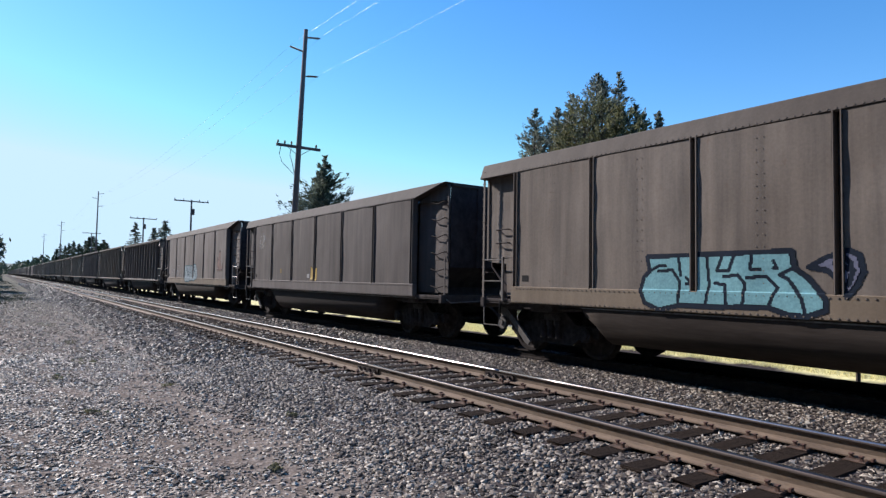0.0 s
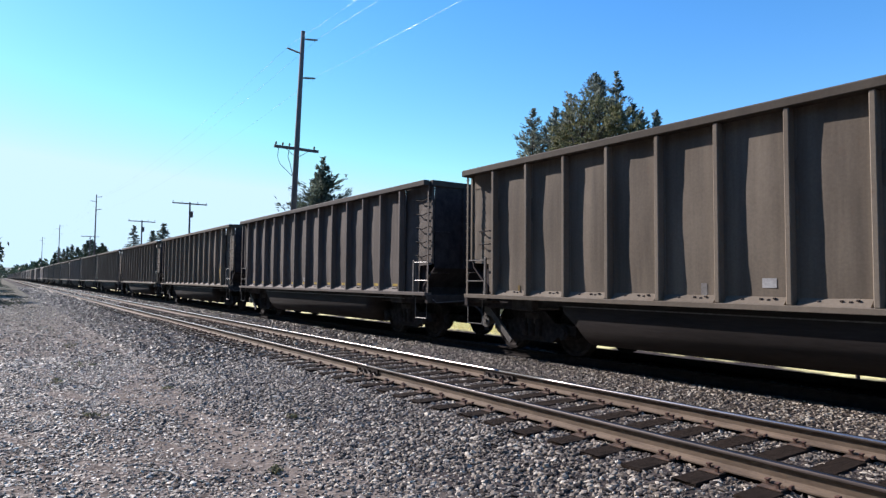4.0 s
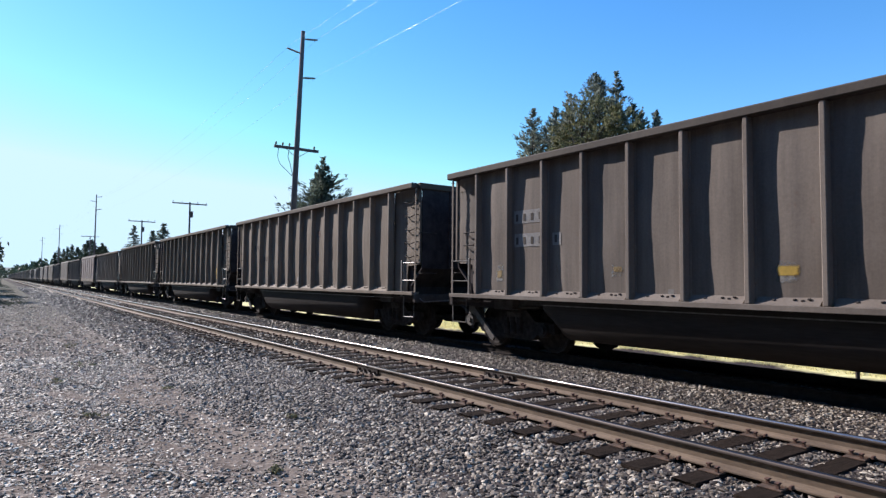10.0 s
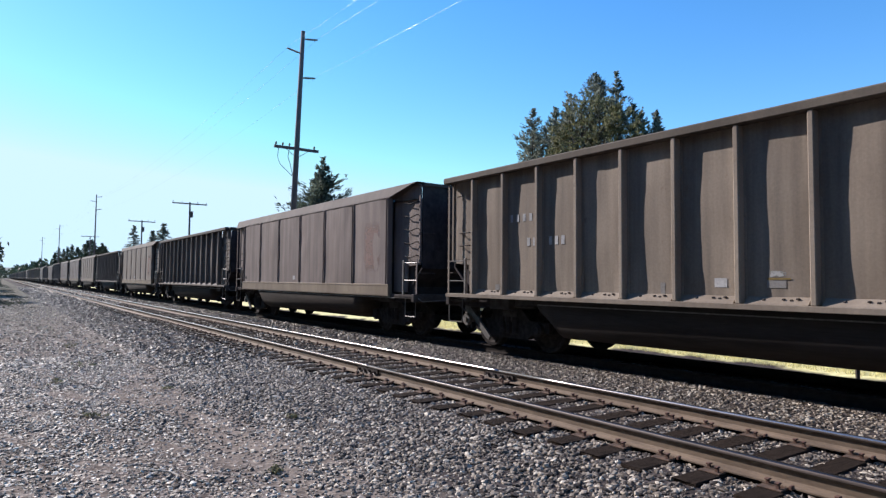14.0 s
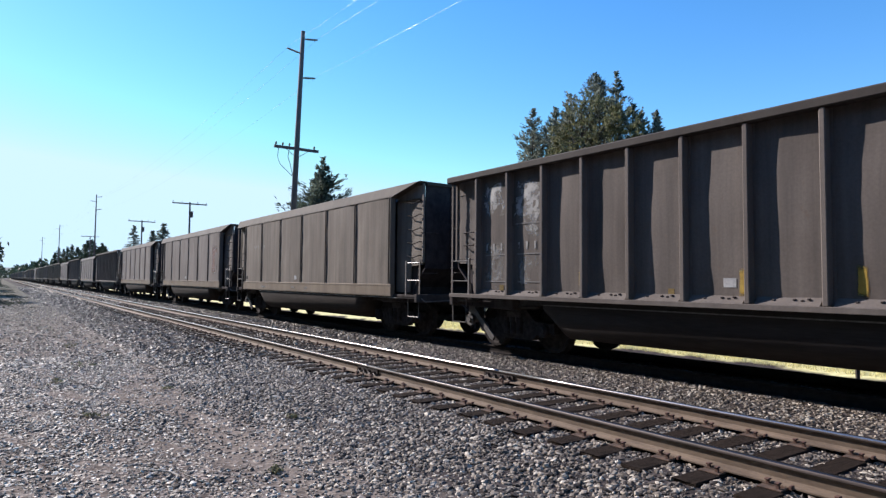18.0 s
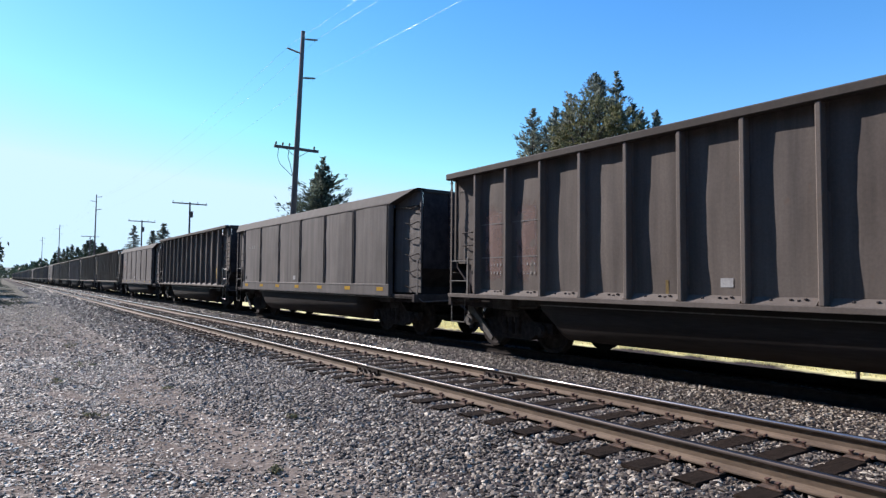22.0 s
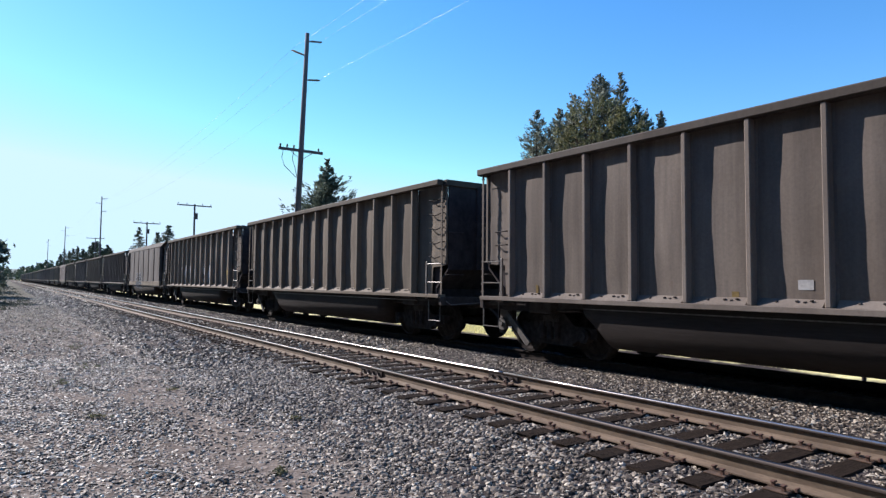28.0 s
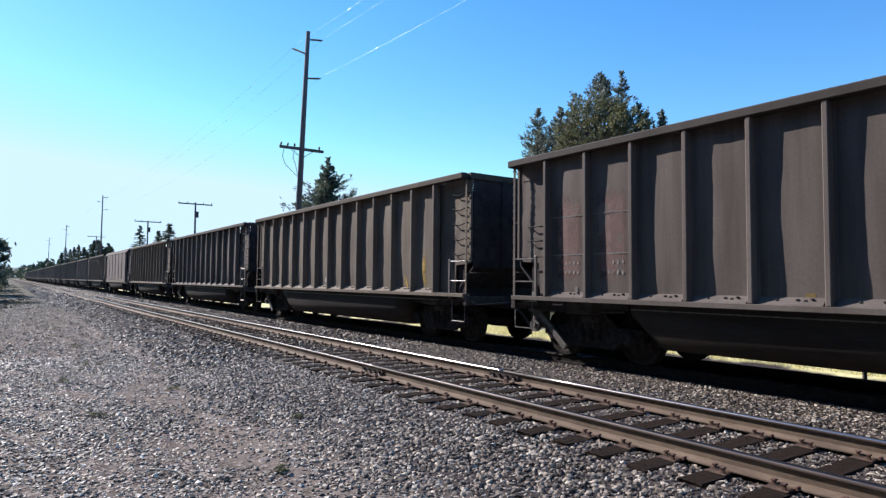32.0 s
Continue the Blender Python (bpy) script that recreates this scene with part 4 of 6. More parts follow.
def paint_train():
    cars = {k: (car, ORDER[k + 2]) for k, car in TRAIN}
    box_in = lambda a, b, c, d: (lambda x, z: a <= x <= b and c <= z <= d)

    def rect(k, name, x, z, w, h, mat, label, lift=0.0):
        car, kind = cars[k]
        paint(car, kind, name, box_in(x, x + w, z, z + h), x, x + w + 0.001, z, z + h + 0.001, min(w, h) / 2, mat, label, lift)
    for k in range(-2, 40):
        car, kind = cars[k]
        rng = random.Random(k)
        if k not in (0, 8, 10, 30):
            rect(k, "placard", -0.5 if kind == "R" else -0.62, 1.36 if kind == "R" else 1.42, 0.24, 0.13, CHALK, "small white placard")
        if kind == "S":
            rect(k, "stencil_box", POSTS[0] + 0.2, 1.42, 0.2, 0.12, BLACKMARK, "small black stencil box")
        if kind == "R":
            for x in RIBS[:-1:4]:
                if rng.random() < 0.5:
                    rect(k, "paint_dab", x + 0.66, SILL + 0.1, 0.05 + 0.12 * rng.random(), 0.06 + 0.2 * rng.random(), OCHRE if rng.random() < 0.6 else PALE, "faded paint dab")
        if kind == "R" and k % 3 == 0:
            paint(car, kind, "paint_smear", strokes([[(5.4, 1.25), (5.3, 1.6), (5.33, 2.0)], [(4.5, 1.25), (4.42, 1.5)]], 0.14), 4.2, 5.7, 1.18, 2.2, 0.02, OLDYELLOW, "faded yellow smear")
    # blue swollen word and a lilac shape beside it on the first car
    car, kind = cars[0]
    throw_up(car, kind, [(-2.81, 1.84), (-0.61, 1.87), (-0.58, 1.65), (-0.41, 1.52), (-0.2, 1.26), (-0.2, 1.12), (-0.43, 1.03), (-0.66, 1.05), (-0.91, 1.13), (-1.81, 1.1), (-2.25, 1.1), (-2.58, 1.02), (-2.85, 1.12), (-2.93, 1.32), (-2.87, 1.52), (-2.76, 1.61)],
             [[(-2.76, 1.61), (-2.61, 1.69), (-2.48, 1.69)], [(-2.61, 1.61), (-2.36, 1.63), (-2.24, 1.46), (-2.25, 1.1)], [(-2.26, 1.84), (-2.22, 1.55)], [(-1.8, 1.84), (-1.76, 1.42), (-1.81, 1.1)], [(-2.13, 1.52), (-2.04, 1.42), (-2.13, 1.42)],
              [(-1.55, 1.84), (-1.64, 1.62), (-1.46, 1.62), (-1.37, 1.84)], [(-1.13, 1.84), (-1.15, 1.64), (-1.02, 1.63)], [(-1.54, 1.53), (-1.33, 1.56), (-1.23, 1.44), (-1.26, 1.12)], [(-1.67, 1.44), (-1.52, 1.42), (-1.49, 1.12)],
              [(-1.2, 1.52), (-0.94, 1.54), (-0.79, 1.39), (-0.91, 1.14)], [(-0.84, 1.74), (-0.79, 1.64), (-0.84, 1.65)], [(-0.58, 1.65), (-0.76, 1.56), (-0.65, 1.5), (-0.48, 1.25), (-0.43, 1.03)]],
             SKYBLUE, NAVY, "pale blue bubble-shaped graffiti", 0.075, 0.05)
    throw_up(car, kind, [(-0.4, 1.66), (-0.2, 1.78), (0.05, 1.86), (0.17, 1.8), (0.21, 1.6), (0.14, 1.44), (0.04, 1.3), (-0.04, 1.48), (-0.2, 1.62)], [[(-0.1, 1.7), (0.1, 1.62), (0.05, 1.45)], [(0.0, 1.78), (0.08, 1.7)]], LILAC, NAVY, "small lilac graffiti", 0.07, 0.07)
    # soft loops and a misty blue word on the third car
    car, kind = cars[2]
    loops = [[(-5.18, 1.46), (-5.15, 1.67)], [(-4.92, 1.83), (-4.92, 1.4), (-4.58, 1.82)], [(-4.58, 1.41), (-4.48, 1.72), (-4.3, 1.78), (-4.2, 1.73), (-4.11, 1.41)], [(-3.74, 1.43), (-3.77, 1.71), (-3.55, 1.75), (-3.47, 1.51), (-3.68, 1.41)],
             [(-3.34, 1.84), (-3.32, 1.42), (-3.32, 1.65), (-3.11, 1.7), (-3.04, 1.88), (-3.19, 2.01), (-3.43, 1.99)], [(-2.96, 1.79), (-2.88, 1.44), (-2.66, 1.48)]]
    for path in loops:
        paint(car, kind, "scrawl", strokes([path], 0.045), min(p[0] for p in path) - 0.05, max(p[0] for p in path) + 0.05, 1.35, 2.1, 0.015, SCRAWL, "soft white spray-painted loop")
    throw_up(car, kind, [(-1.87, 1.93), (-1.51, 2.0), (-1.4, 1.96), (-1.08, 1.99), (-0.94, 1.95), (-0.72, 2.01), (-0.6, 1.96), (-0.39, 1.99), (-0.32, 1.94), (-0.04, 2.02), (0.34, 2.04), (0.55, 1.97), (0.63, 1.84), (0.8, 1.74), (0.85, 1.5), (0.71, 1.26), (0.55, 1.28), (0.32, 1.17), (0.01, 1.2), (-0.34, 1.2), (-0.5, 1.17), (-0.66, 1.18), (-0.78, 1.12), (-1.05, 1.1), (-1.2, 1.15), (-1.39, 1.09), (-1.7, 1.16), (-1.8, 1.32), (-1.86, 1.51)],
             [[(-1.4, 1.74), (-1.4, 1.98)], [(-1.47, 1.74), (-1.27, 1.73), (-1.15, 1.51), (-1.17, 1.27), (-1.24, 1.13)], [(-1.85, 1.51), (-1.65, 1.59), (-1.51, 1.47), (-1.51, 1.35)], [(-1.55, 1.8), (-1.6, 1.63)], [(-1.33, 1.87), (-1.17, 1.82), (-1.21, 1.67), (-1.0, 1.65), (-0.88, 1.82), (-0.94, 1.96)],
              [(-1.09, 1.47), (-0.93, 1.51), (-0.77, 1.36), (-0.79, 1.13)], [(-0.88, 1.66), (-0.73, 1.51), (-0.66, 1.17)], [(-0.61, 1.96), (-0.6, 1.58), (-0.51, 1.44)], [(-0.34, 1.97), (-0.32, 1.73), (-0.4, 1.44), (-0.33, 1.18)],
              [(-0.15, 1.87), (-0.16, 1.44), (0.14, 1.44), (0.27, 1.58), (0.15, 1.75), (-0.05, 1.72)], [(0.08, 1.86), (0.34, 1.92), (0.46, 1.78), (0.27, 1.71), (0.33, 1.58), (0.45, 1.71)], [(0.6, 1.7), (0.51, 1.44), (0.6, 1.28)]],
             MIST, TEAL, "misty blue bubble-shaped graffiti", 0.05, 0.035)
    rect(1, "white_panel", -5.45, 2.35, 0.95, 0.85, OLDGREY, "worn pale emblem")
    for x, w in ((-0.36, 0.24), (0.02, 0.16)):
        rect(1, "yellow_patch", x, 1.32, w, 0.48, OLDYELLOW, "worn yellow patch")
    rect(1, "yellow_patch", -3.06, 1.58, 0.16, 0.22, OCHRE, "faded yellow patch")
    rect(2, "red_patch", 4.2, 1.5, 1.3, 1.8, OLDRED, "faded red patch")
    for i in range(4):
        rect(32, "lettering_bar", 6.5 - 0.03 * i, 2.65 + 0.14 * i, 0.3, 0.05, PALE, "worn pale lettering")
    # lettering blocks and bands that cannot be read
    for k in (8, 22, 32):
        for x in (RIBS[0], RIBS[1]):
            rect(k, "red_panel", x + 0.09, 1.2, 0.8, 2.35, OLDRED, "faded red paint within one bay")
            for z in (1.9, 2.6):
                rect(k, "white_line", x + 0.1, z, 0.78, 0.022, PALE, "thin white line", 0.004)
            for z in (1.55, 1.72):
                for i in range(4):
                    rect(k, "lettering_bar", x + 0.42 + 0.1 * i, z, 0.04, 0.08, STENCIL, "worn white lettering", 0.004)
        if k == 8:
            rng = random.Random(81)
            for x0, n in ((-2.39, 4), (-0.55, 9)):
                paint(*cars[8], "scrawl", strokes([[(x0 - 0.05 * n + 0.1 * i + rng.uniform(-0.05, 0.05), 1.42 + rng.uniform(-0.16, 0.16)) for i in range(j, j + 4)] for j in range(n)], 0.03), x0 - 0.8, x0 + 0.9, 1.2, 1.8, 0.016, SCRAWL, "thin white scrawl")
            for i in range(3):
                rect(k, "lettering_bar", RIBS[1] + 0.28 + 0.22 * i, 2.06, 0.09, 0.22, STENCIL, "worn white lettering", 0.004)
                if i:
                    rect(k, "lettering_bar", RIBS[1] + 0.22 + 0.22 * i, 2.34, 0.1, 0.22, STENCIL, "worn white lettering", 0.004)
    for x, z, n in ((-4.93, 2.56, 4), (-4.93, 2.1, 4), (-3.87, 2.1, 1)):
        rect(10, "lettering_panel", x, z, 0.21 * n + 0.02, 0.26, SCRAWL, "pale lettering panel")
        for i in range(n):
            rect(10, "lettering_bar", x + 0.06 + 0.21 * i, z + 0.05, 0.07, 0.16, FADEDINK, "dark lettering", 0.004)
    for x, z, w, h in ((-5.52, 1.36, 0.32, 0.55), (-2.54, 1.46, 0.4, 0.3), (0.2, 1.4, 0.48, 0.36)):
        rect(10, "pale_patch", x, z, w, h, OLDGREY, "thin pale paint")
        rect(10, "yellow_patch", x + 0.06, z + 0.12, w - 0.14, h * 0.4, OLDYELLOW if x > 0 else WORNOCHRE, "faded yellow patch", 0.004)
    for k in (11, 14):
        ink = CHALK if k == 14 else FADEDINK
        for i in range(4):
            rect(k, "lettering_bar", -4.9 + 0.18 * i, 2.6, 0.075, 0.18, ink, "worn lettering")
        for x in (-4.42, -4.26, -3.82, -3.66, -3.5):
            rect(k, "lettering_bar", x, 2.11, 0.08, 0.18, ink, "worn lettering")
    rect(14, "pale_patch", 0.26, 1.5, 0.32, 0.1, OLDWHITE, "worn pale patch")
    rect(14, "pale_patch", 0.26, 1.36, 0.28, 0.1, PALE, "worn pale patch")
    rect(14, "yellow_patch", 0.26, 1.47, 0.32, 0.024, OCHRE, "faded yellow line", 0.004)
    rect(11, "red_smear", 1.1, 2.75, 0.4, 0.3, OLDRED, "faded red smear")
    for x in (-0.66, 1.15):
        rect(8, "yellow_patch", x, 1.85, 0.26, 0.05, OCHRE, "faded yellow line")
    for k in (17, 19):
        for x, w in ((-3.95, 0.68), (-0.91, 0.64), (0.21, 0.48)):
            rect(k, "pale_patch", x, 1.08, w, 0.12, OLDGREY, "thin pale paint on the sill")
    for b, z, h in ((0, 2.75, 0.75), (0, 1.2, 1.5), (1, 2.3, 1.25), (1, 1.2, 1.0)):
        rect(18, "white_panel", RIBS[b] + 0.1, z, 0.8, h, OLDWHITE if z > 2 else OLDGREY, "worn white paint within one bay")
    for b in (0, 1):
        for z in (1.4, 1.95):
            rect(18, "white_line", RIBS[b] + 0.2, z, 0.68, 0.024, PALE, "thin white line", 0.004)
        for i in range(3):
            rect(18, "lettering_bar", RIBS[b] + 0.22 + 0.23 * i, 2.02, 0.07, 0.24, STENCIL, "worn white lettering", 0.004)
    rect(18, "white_line", RIBS[1] + 0.15, 2.55, 0.74, 0.024, PALE, "thin white line", 0.004)
    rect(18, "yellow_band", RIBS[0] - 0.19, 1.92, 0.12, 0.85, OLDYELLOW, "worn yellow stripe")
    for x, z in ((-3.23, 1.28), (-0.27, 1.24), (1.2, 1.27)):
        rect(18, "yellow_band", x, z, 0.13, 0.42, OLDYELLOW, "worn yellow stripe")
    for k in (23, 25):
        for i, x in enumerate((-5.67, -3.9, -2.21, -0.4, 1.45, 3.4, 5.3)):
            rect(k, "reflector_strip", x, SILL + 0.02, 0.36, 0.1, YELLOW if k == 23 else OLDYELLOW, "yellow reflector strip")
    for k in (3, 5):
        for x in RIBS[:-1]:
            rect(k, "reflector_strip", x + 0.45, SILL + 0.14, 0.42, 0.08, OLDYELLOW, "faded yellow strip")
    for k in (15, 17, 20):
        rect(k, "red_patch", 4.45, 1.5, 1.1, 1.95, OLDRED, "faded red patch")
    for k, at in ((19, -4.8), (21, -5.1), (23, -5.4)):
        for i in range(6 if k == 19 else 4):
            if abs(at + 0.05 + 0.22 * i - POSTS[1]) > 0.15:
                rect(k, "lettering_bar", at + 0.22 * i, 2.6, 0.07, 0.2, STENCIL, "worn pale lettering")
    rect(25, "red_patch", -5.4, 2.0, 0.95, 1.25, OLDRED, "faded red emblem")
    rect(25, "white_panel", -4.75, 2.25, 0.35, 0.7, OLDWHITE, "worn white paint", 0.004)
    for i in range(4):
        paint(*cars[21], "paint_dot", lambda x, z: blob(-5.55 + 0.2 * i, 1.72 + 0.06 * (i % 2) * i, 0.07, 0.08)(x, z) < 1, -5.7, -4.7, 1.5, 2.1, 0.02, PALE, "pale paint dot")
    for k in (20, 21):
        for x in (POSTS[0] + 0.15, POSTS[1] + 0.2):
            rect(k, "reflector_strip", x, SILL + 0.03, 0.42, 0.12, WORNOCHRE, "faded yellow strip")
    rng = random.Random(8)
    car, kind = cars[25]
    paint(car, kind, "scrawl", strokes([[(-3.6 + 0.18 * i + rng.uniform(-0.08, 0.08), 1.5 + rng.uniform(0, 0.4)) for i in range(j, j + 4)] for j in range(0, 7, 2)], 0.04), -3.8, -1.9, 1.45, 2.0, 0.02, PALE, "thin white scrawl")
    # tall white graffiti across the ribs
    car, kind = cars[30]
    rng = random.Random(30)
    letters = []
    for i in range(4, 7):
        x = -3.2 + 0.93 * i
        h = 0.72 + 0.035 * i
        lean = rng.uniform(-0.12, 0.12)
        letters.append([(x, 1.28), (x + lean, 1.28 + h)])
        letters.append([(x, 1.3), (x + 0.5, 1.42), (x + 0.55, 1.8)] if i % 2 else [(x + lean, 1.28 + h), (x + 0.5, 1.2 + h), (x + 0.52, 1.0 + h), (x, 0.85 + h), (x + 0.55, 1.3)])
    vee = strokes([[(-3.6, 2.15), (-3.32, 1.25)], [(-3.02, 1.9), (-3.26, 1.22)]], 0.22)
    slots = strokes([[(-2.6, 1.86), (-2.17, 1.84)], [(-2.34, 1.7), (-2.34, 1.25)], [(-1.5, 1.8), (-1.06, 1.81)], [(-1.34, 1.45), (-1.34, 1.25)]], 0.15)
    bowl = blob(-0.34, 2.1, 0.15, 0.42)
    block = lambda x, z: vee(x, z) or ((-2.86 < x < -2.02 and 1.22 < z < 2.28 or -1.76 < x < -1.0 and 1.23 < z < 2.2 or -0.68 < x < -0.05 and 1.26 < z < 2.14) and not slots(x, z) and bowl(x, z) > 1)
    edges = strokes([[(-2.88, 2.3), (-2.86, 1.8), (-2.8, 1.3)], [(-1.82, 2.23), (-1.62, 1.59), (-1.5, 1.3)], [(-0.96, 2.2), (-0.9, 1.62), (-1.0, 1.56)], [(-2.86, 2.31), (-2.02, 2.27)]], 0.06)
    fill, rim = strokes(letters, 0.22, True), strokes([[(x + 0.06, z - 0.02) for x, z in p] for p in letters], 0.33, True)
    worn = lambda x, z: noise.noise(Vector((x * 4.0, z * 5.0, 2.0))) + 0.5 * noise.noise(Vector((x * 13.0, z * 11.0, 7.0))) < 0.5
    paint(car, kind, "graffiti_outline", lambda x, z: edges(x, z) or rim(x, z) and worn(x, z + 3), -3.8, 3.4, 1.16, 2.5, 0.018, SLATE, "slate-blue sprayed shading")
    paint(car, kind, "graffiti", lambda x, z: (fill(x, z) or block(x, z)) and worn(x, z), -3.8, 3.4, 1.16, 2.5, 0.018, GRAFFITI, "tall worn white block graffiti", 0.004)
    for x in (-2.75, -0.6):
        rect(30, "yellow_patch", x, 1.46, 0.4, 0.07, OCHRE, "faded yellow dab", 0.008)
    # black graffiti outlined in white
    car, kind = cars[31]
    tags = [[(-2.67, 1.39), (-2.67, 1.55), (-2.57, 1.55), (-2.54, 1.91), (-2.27, 1.92), (-2.32, 1.79), (-2.22, 1.65), (-2.52, 1.39)],
            [(-2.45, 1.83), (-2.47, 1.51)],
            [(-2.54, 1.65), (-2.37, 1.67)],
            [(-2.22, 1.63), (-2.25, 1.9), (-2.1, 1.98), (-1.96, 1.89)],
            [(-1.76, 2.02), (-1.69, 1.92), (-1.72, 1.49)],
            [(-1.69, 1.89), (-1.5, 1.64), (-1.33, 1.4)],
            [(-1.48, 1.62), (-1.43, 1.8), (-1.33, 1.89), (-1.21, 1.83), (-1.13, 1.62), (-1.19, 1.44)],
            [(-1.32, 1.76), (-1.32, 1.47)],
            [(-1.14, 1.92), (-0.81, 1.94), (-0.85, 1.81), (-0.74, 1.68), (-0.8, 1.54), (-0.58, 1.51)],
            [(-1.01, 1.81), (-0.95, 1.51)],
            [(-1.07, 1.64), (-0.89, 1.64)],
            [(-2.86, 1.02), (-2.78, 1.32), (-2.52, 1.35), (-2.47, 1.15), (-2.4, 0.76)],
            [(-2.42, 1.35), (-2.27, 1.43), (-2.18, 1.16), (-2.11, 0.79)],
            [(-2.06, 1.55), (-2.07, 1.01)],
            [(-2.22, 1.55), (-2.1, 1.72), (-1.97, 1.36), (-1.76, 1.28), (-1.66, 0.78)],
            [(-1.44, 0.7), (-1.43, 1.07), (-1.37, 1.36), (-1.23, 1.42), (-1.11, 1.31), (-1.04, 0.77)],
            [(-0.73, 0.75), (-0.9, 1.16), (-1.09, 1.35), (-0.8, 1.35), (-0.9, 1.16)],
            [(-0.66, 1.03), (-0.62, 1.32), (-0.46, 1.27), (-0.37, 1.04), (-0.33, 0.65)],
            [(-0.4, 1.32), (-0.35, 1.41), (-0.32, 1.33), (-0.25, 1.41), (-0.18, 1.34), (-0.11, 1.41), (-0.03, 1.34)],
            [(-0.32, 1.18), (-0.18, 1.25), (-0.22, 1.11)]]
    rim = [(-2.86, 1.02), (-2.75, 1.35), (-2.67, 1.55), (-2.57, 1.91), (-2.1, 1.98), (-1.96, 1.89), (-1.76, 2.0), (-1.33, 1.89), (-0.81, 1.94), (-0.74, 1.68), (-0.58, 1.51), (-0.63, 1.34), (-0.46, 1.29), (-0.37, 1.04), (-0.34, 0.75), (-0.75, 0.75), (-1.44, 0.72), (-1.68, 0.8), (-2.42, 0.77)]

    rim, tags = [(x - 0.1, z) for x, z in rim], [[(x - 0.1, z) for x, z in p] for p in tags]
    paint(car, kind, "graffiti", filled(rim), -3.2, 0.6, 0.62, 2.2, 0.02, NAVY, "black bubble-shaped graffiti")
    paint(car, kind, "graffiti_outline", strokes(tags, 0.034), -3.2, 0.9, 0.62, 2.2, 0.014, CHALK, "white spray-painted outline", 0.004)


paint_train()


# ---- poles and wires ----
def utility_pole(x, y, h, label, lean=0.0, low_arm=True):
    p = thing("utility_pole", pose(x, y, 0, 0, lean, 0), label, "utility pole", "poles along the line")
    bm = bmesh.new()
    girth = 1.0 if low_arm else 0.75
    tube(bm, [(0, 0, -0.2), (0, 0, h * 0.5), (0, 0, h)], [0.22 * girth, 0.18 * girth, 0.13 * girth], 12)
    part("shaft", bm, POLEWOOD, p, smooth=True)
    for z, s in ((h - 0.5, 1), (h - 1.45, -1), (h - 3.0, 1)):
        bm = bmesh.new()
        tube(bm, [(0, s * 0.1, z), (0, s * 1.0, z + 0.15)], 0.05, 6)
        for k in range(4):
            tube(bm, [(0, s * (0.35 + 0.15 * k), z + 0.05 + 0.022 * k), (0, s * (0.37 + 0.15 * k), z + 0.055 + 0.022 * k)], 0.085, 8)
        part("bracket_insulator", bm, CERAMIC, p, "ribbed post insulator")
    if low_arm:
        z = h - 7.6
        bm = bmesh.new()
        box(bm, -0.07, 0.07, -1.5, 1.5, z - 0.09, z + 0.09, 0.01)
        for s in (-1, 1):
            tube(bm, [(0.08, 0.0, z - 0.6), (0.08, s * 0.8, z - 0.06)], 0.018, 4)
        part("crossarm", bm, POLEWOOD, p)
        for y0 in (-1.4, -0.95, -0.5, 1.2):
            bm = bmesh.new()
            tube(bm, [(0, y0, z + 0.09), (0, y0, z + 0.2), (0, y0, z + 0.3)], [0.03, 0.07, 0.04], 7)
            part("pin_insulator", bm, CERAMIC, p)
        for y0, dz in ((-1.2, 1.5), (-0.5, 1.4)):
            bm = bmesh.new()
            tube(bm, [(0, y0, z - 0.1), (0.1, y0 - 0.1, z - 0.6), (0.1, y0 + 0.1, z - 1.1), (0, -0.2, z - dz - 0.3)], 0.02, 5)
            part("jumper_cable", bm, DARKWIRE, p)
    return p


def tee_pole(x, y, h):
    p = thing("tee_pole", pose(x, y, 0, 0, -1.0, 0), "dark wooden pole with one crossarm at its top", "utility pole", "crossarm poles")
    bm = bmesh.new()
    tube(bm, [(0, 0, -0.2), (0, 0, h)], [0.15, 0.11], 10)
    part("shaft", bm, POLEWOOD, p)
    bm = bmesh.new()
    box(bm, -0.06, 0.06, -2.2, 2.2, h - 0.27, h - 0.12, 0.01)
    part("crossarm", bm, POLEWOOD, p)
    for y0 in (-2.1, -1.0, 1.0, 2.1):
        bm = bmesh.new()
        tube(bm, [(0, y0, h - 0.1), (0, y0, h + 0.12)], [0.05, 0.04], 6)
        part("pin_insulator", bm, CERAMIC, p)
    bm = bmesh.new()
    tube(bm, [(0, 0.25, h - 2.0), (0, 0.25, h - 1.2)], 0.18, 10)
    part("transformer_can", bm, CERAMIC, p)


POLES = [(-39.3, 15.5, 17.85), (-142.4, 15.5, 18.4), (-234, 15.5, 18.6), (-330, 15.5, 19.5), (48, 15.5, 18.0)]
for i, (x, y, h) in enumerate(POLES):
    utility_pole(x, y, h, "tall dark wooden power pole with bracket insulators", 4.9 if i == 0 else 0.6, i == 0)
for x, h in ((-87.2, 11.9), (-121.3, 12.0), (-198.7, 13.4)):
    tee_pole(x, 20.5, h)


def wire(a, b, sag, r, mat):
    bm = bmesh.new()
    pts = []
    for k in range(25):
        u = k / 24
        p = Vector(a).lerp(Vector(b), u)
        pts.append(p - Vector((0, 0, 4 * sag * u * (1 - u))))
    tube(bm, pts, r, 8)
    o = new("overhead_wire", finish("overhead_wire", bm, mat, True))
    tagged(o, "thin overhead wire between the poles", "wire", "overhead wires")


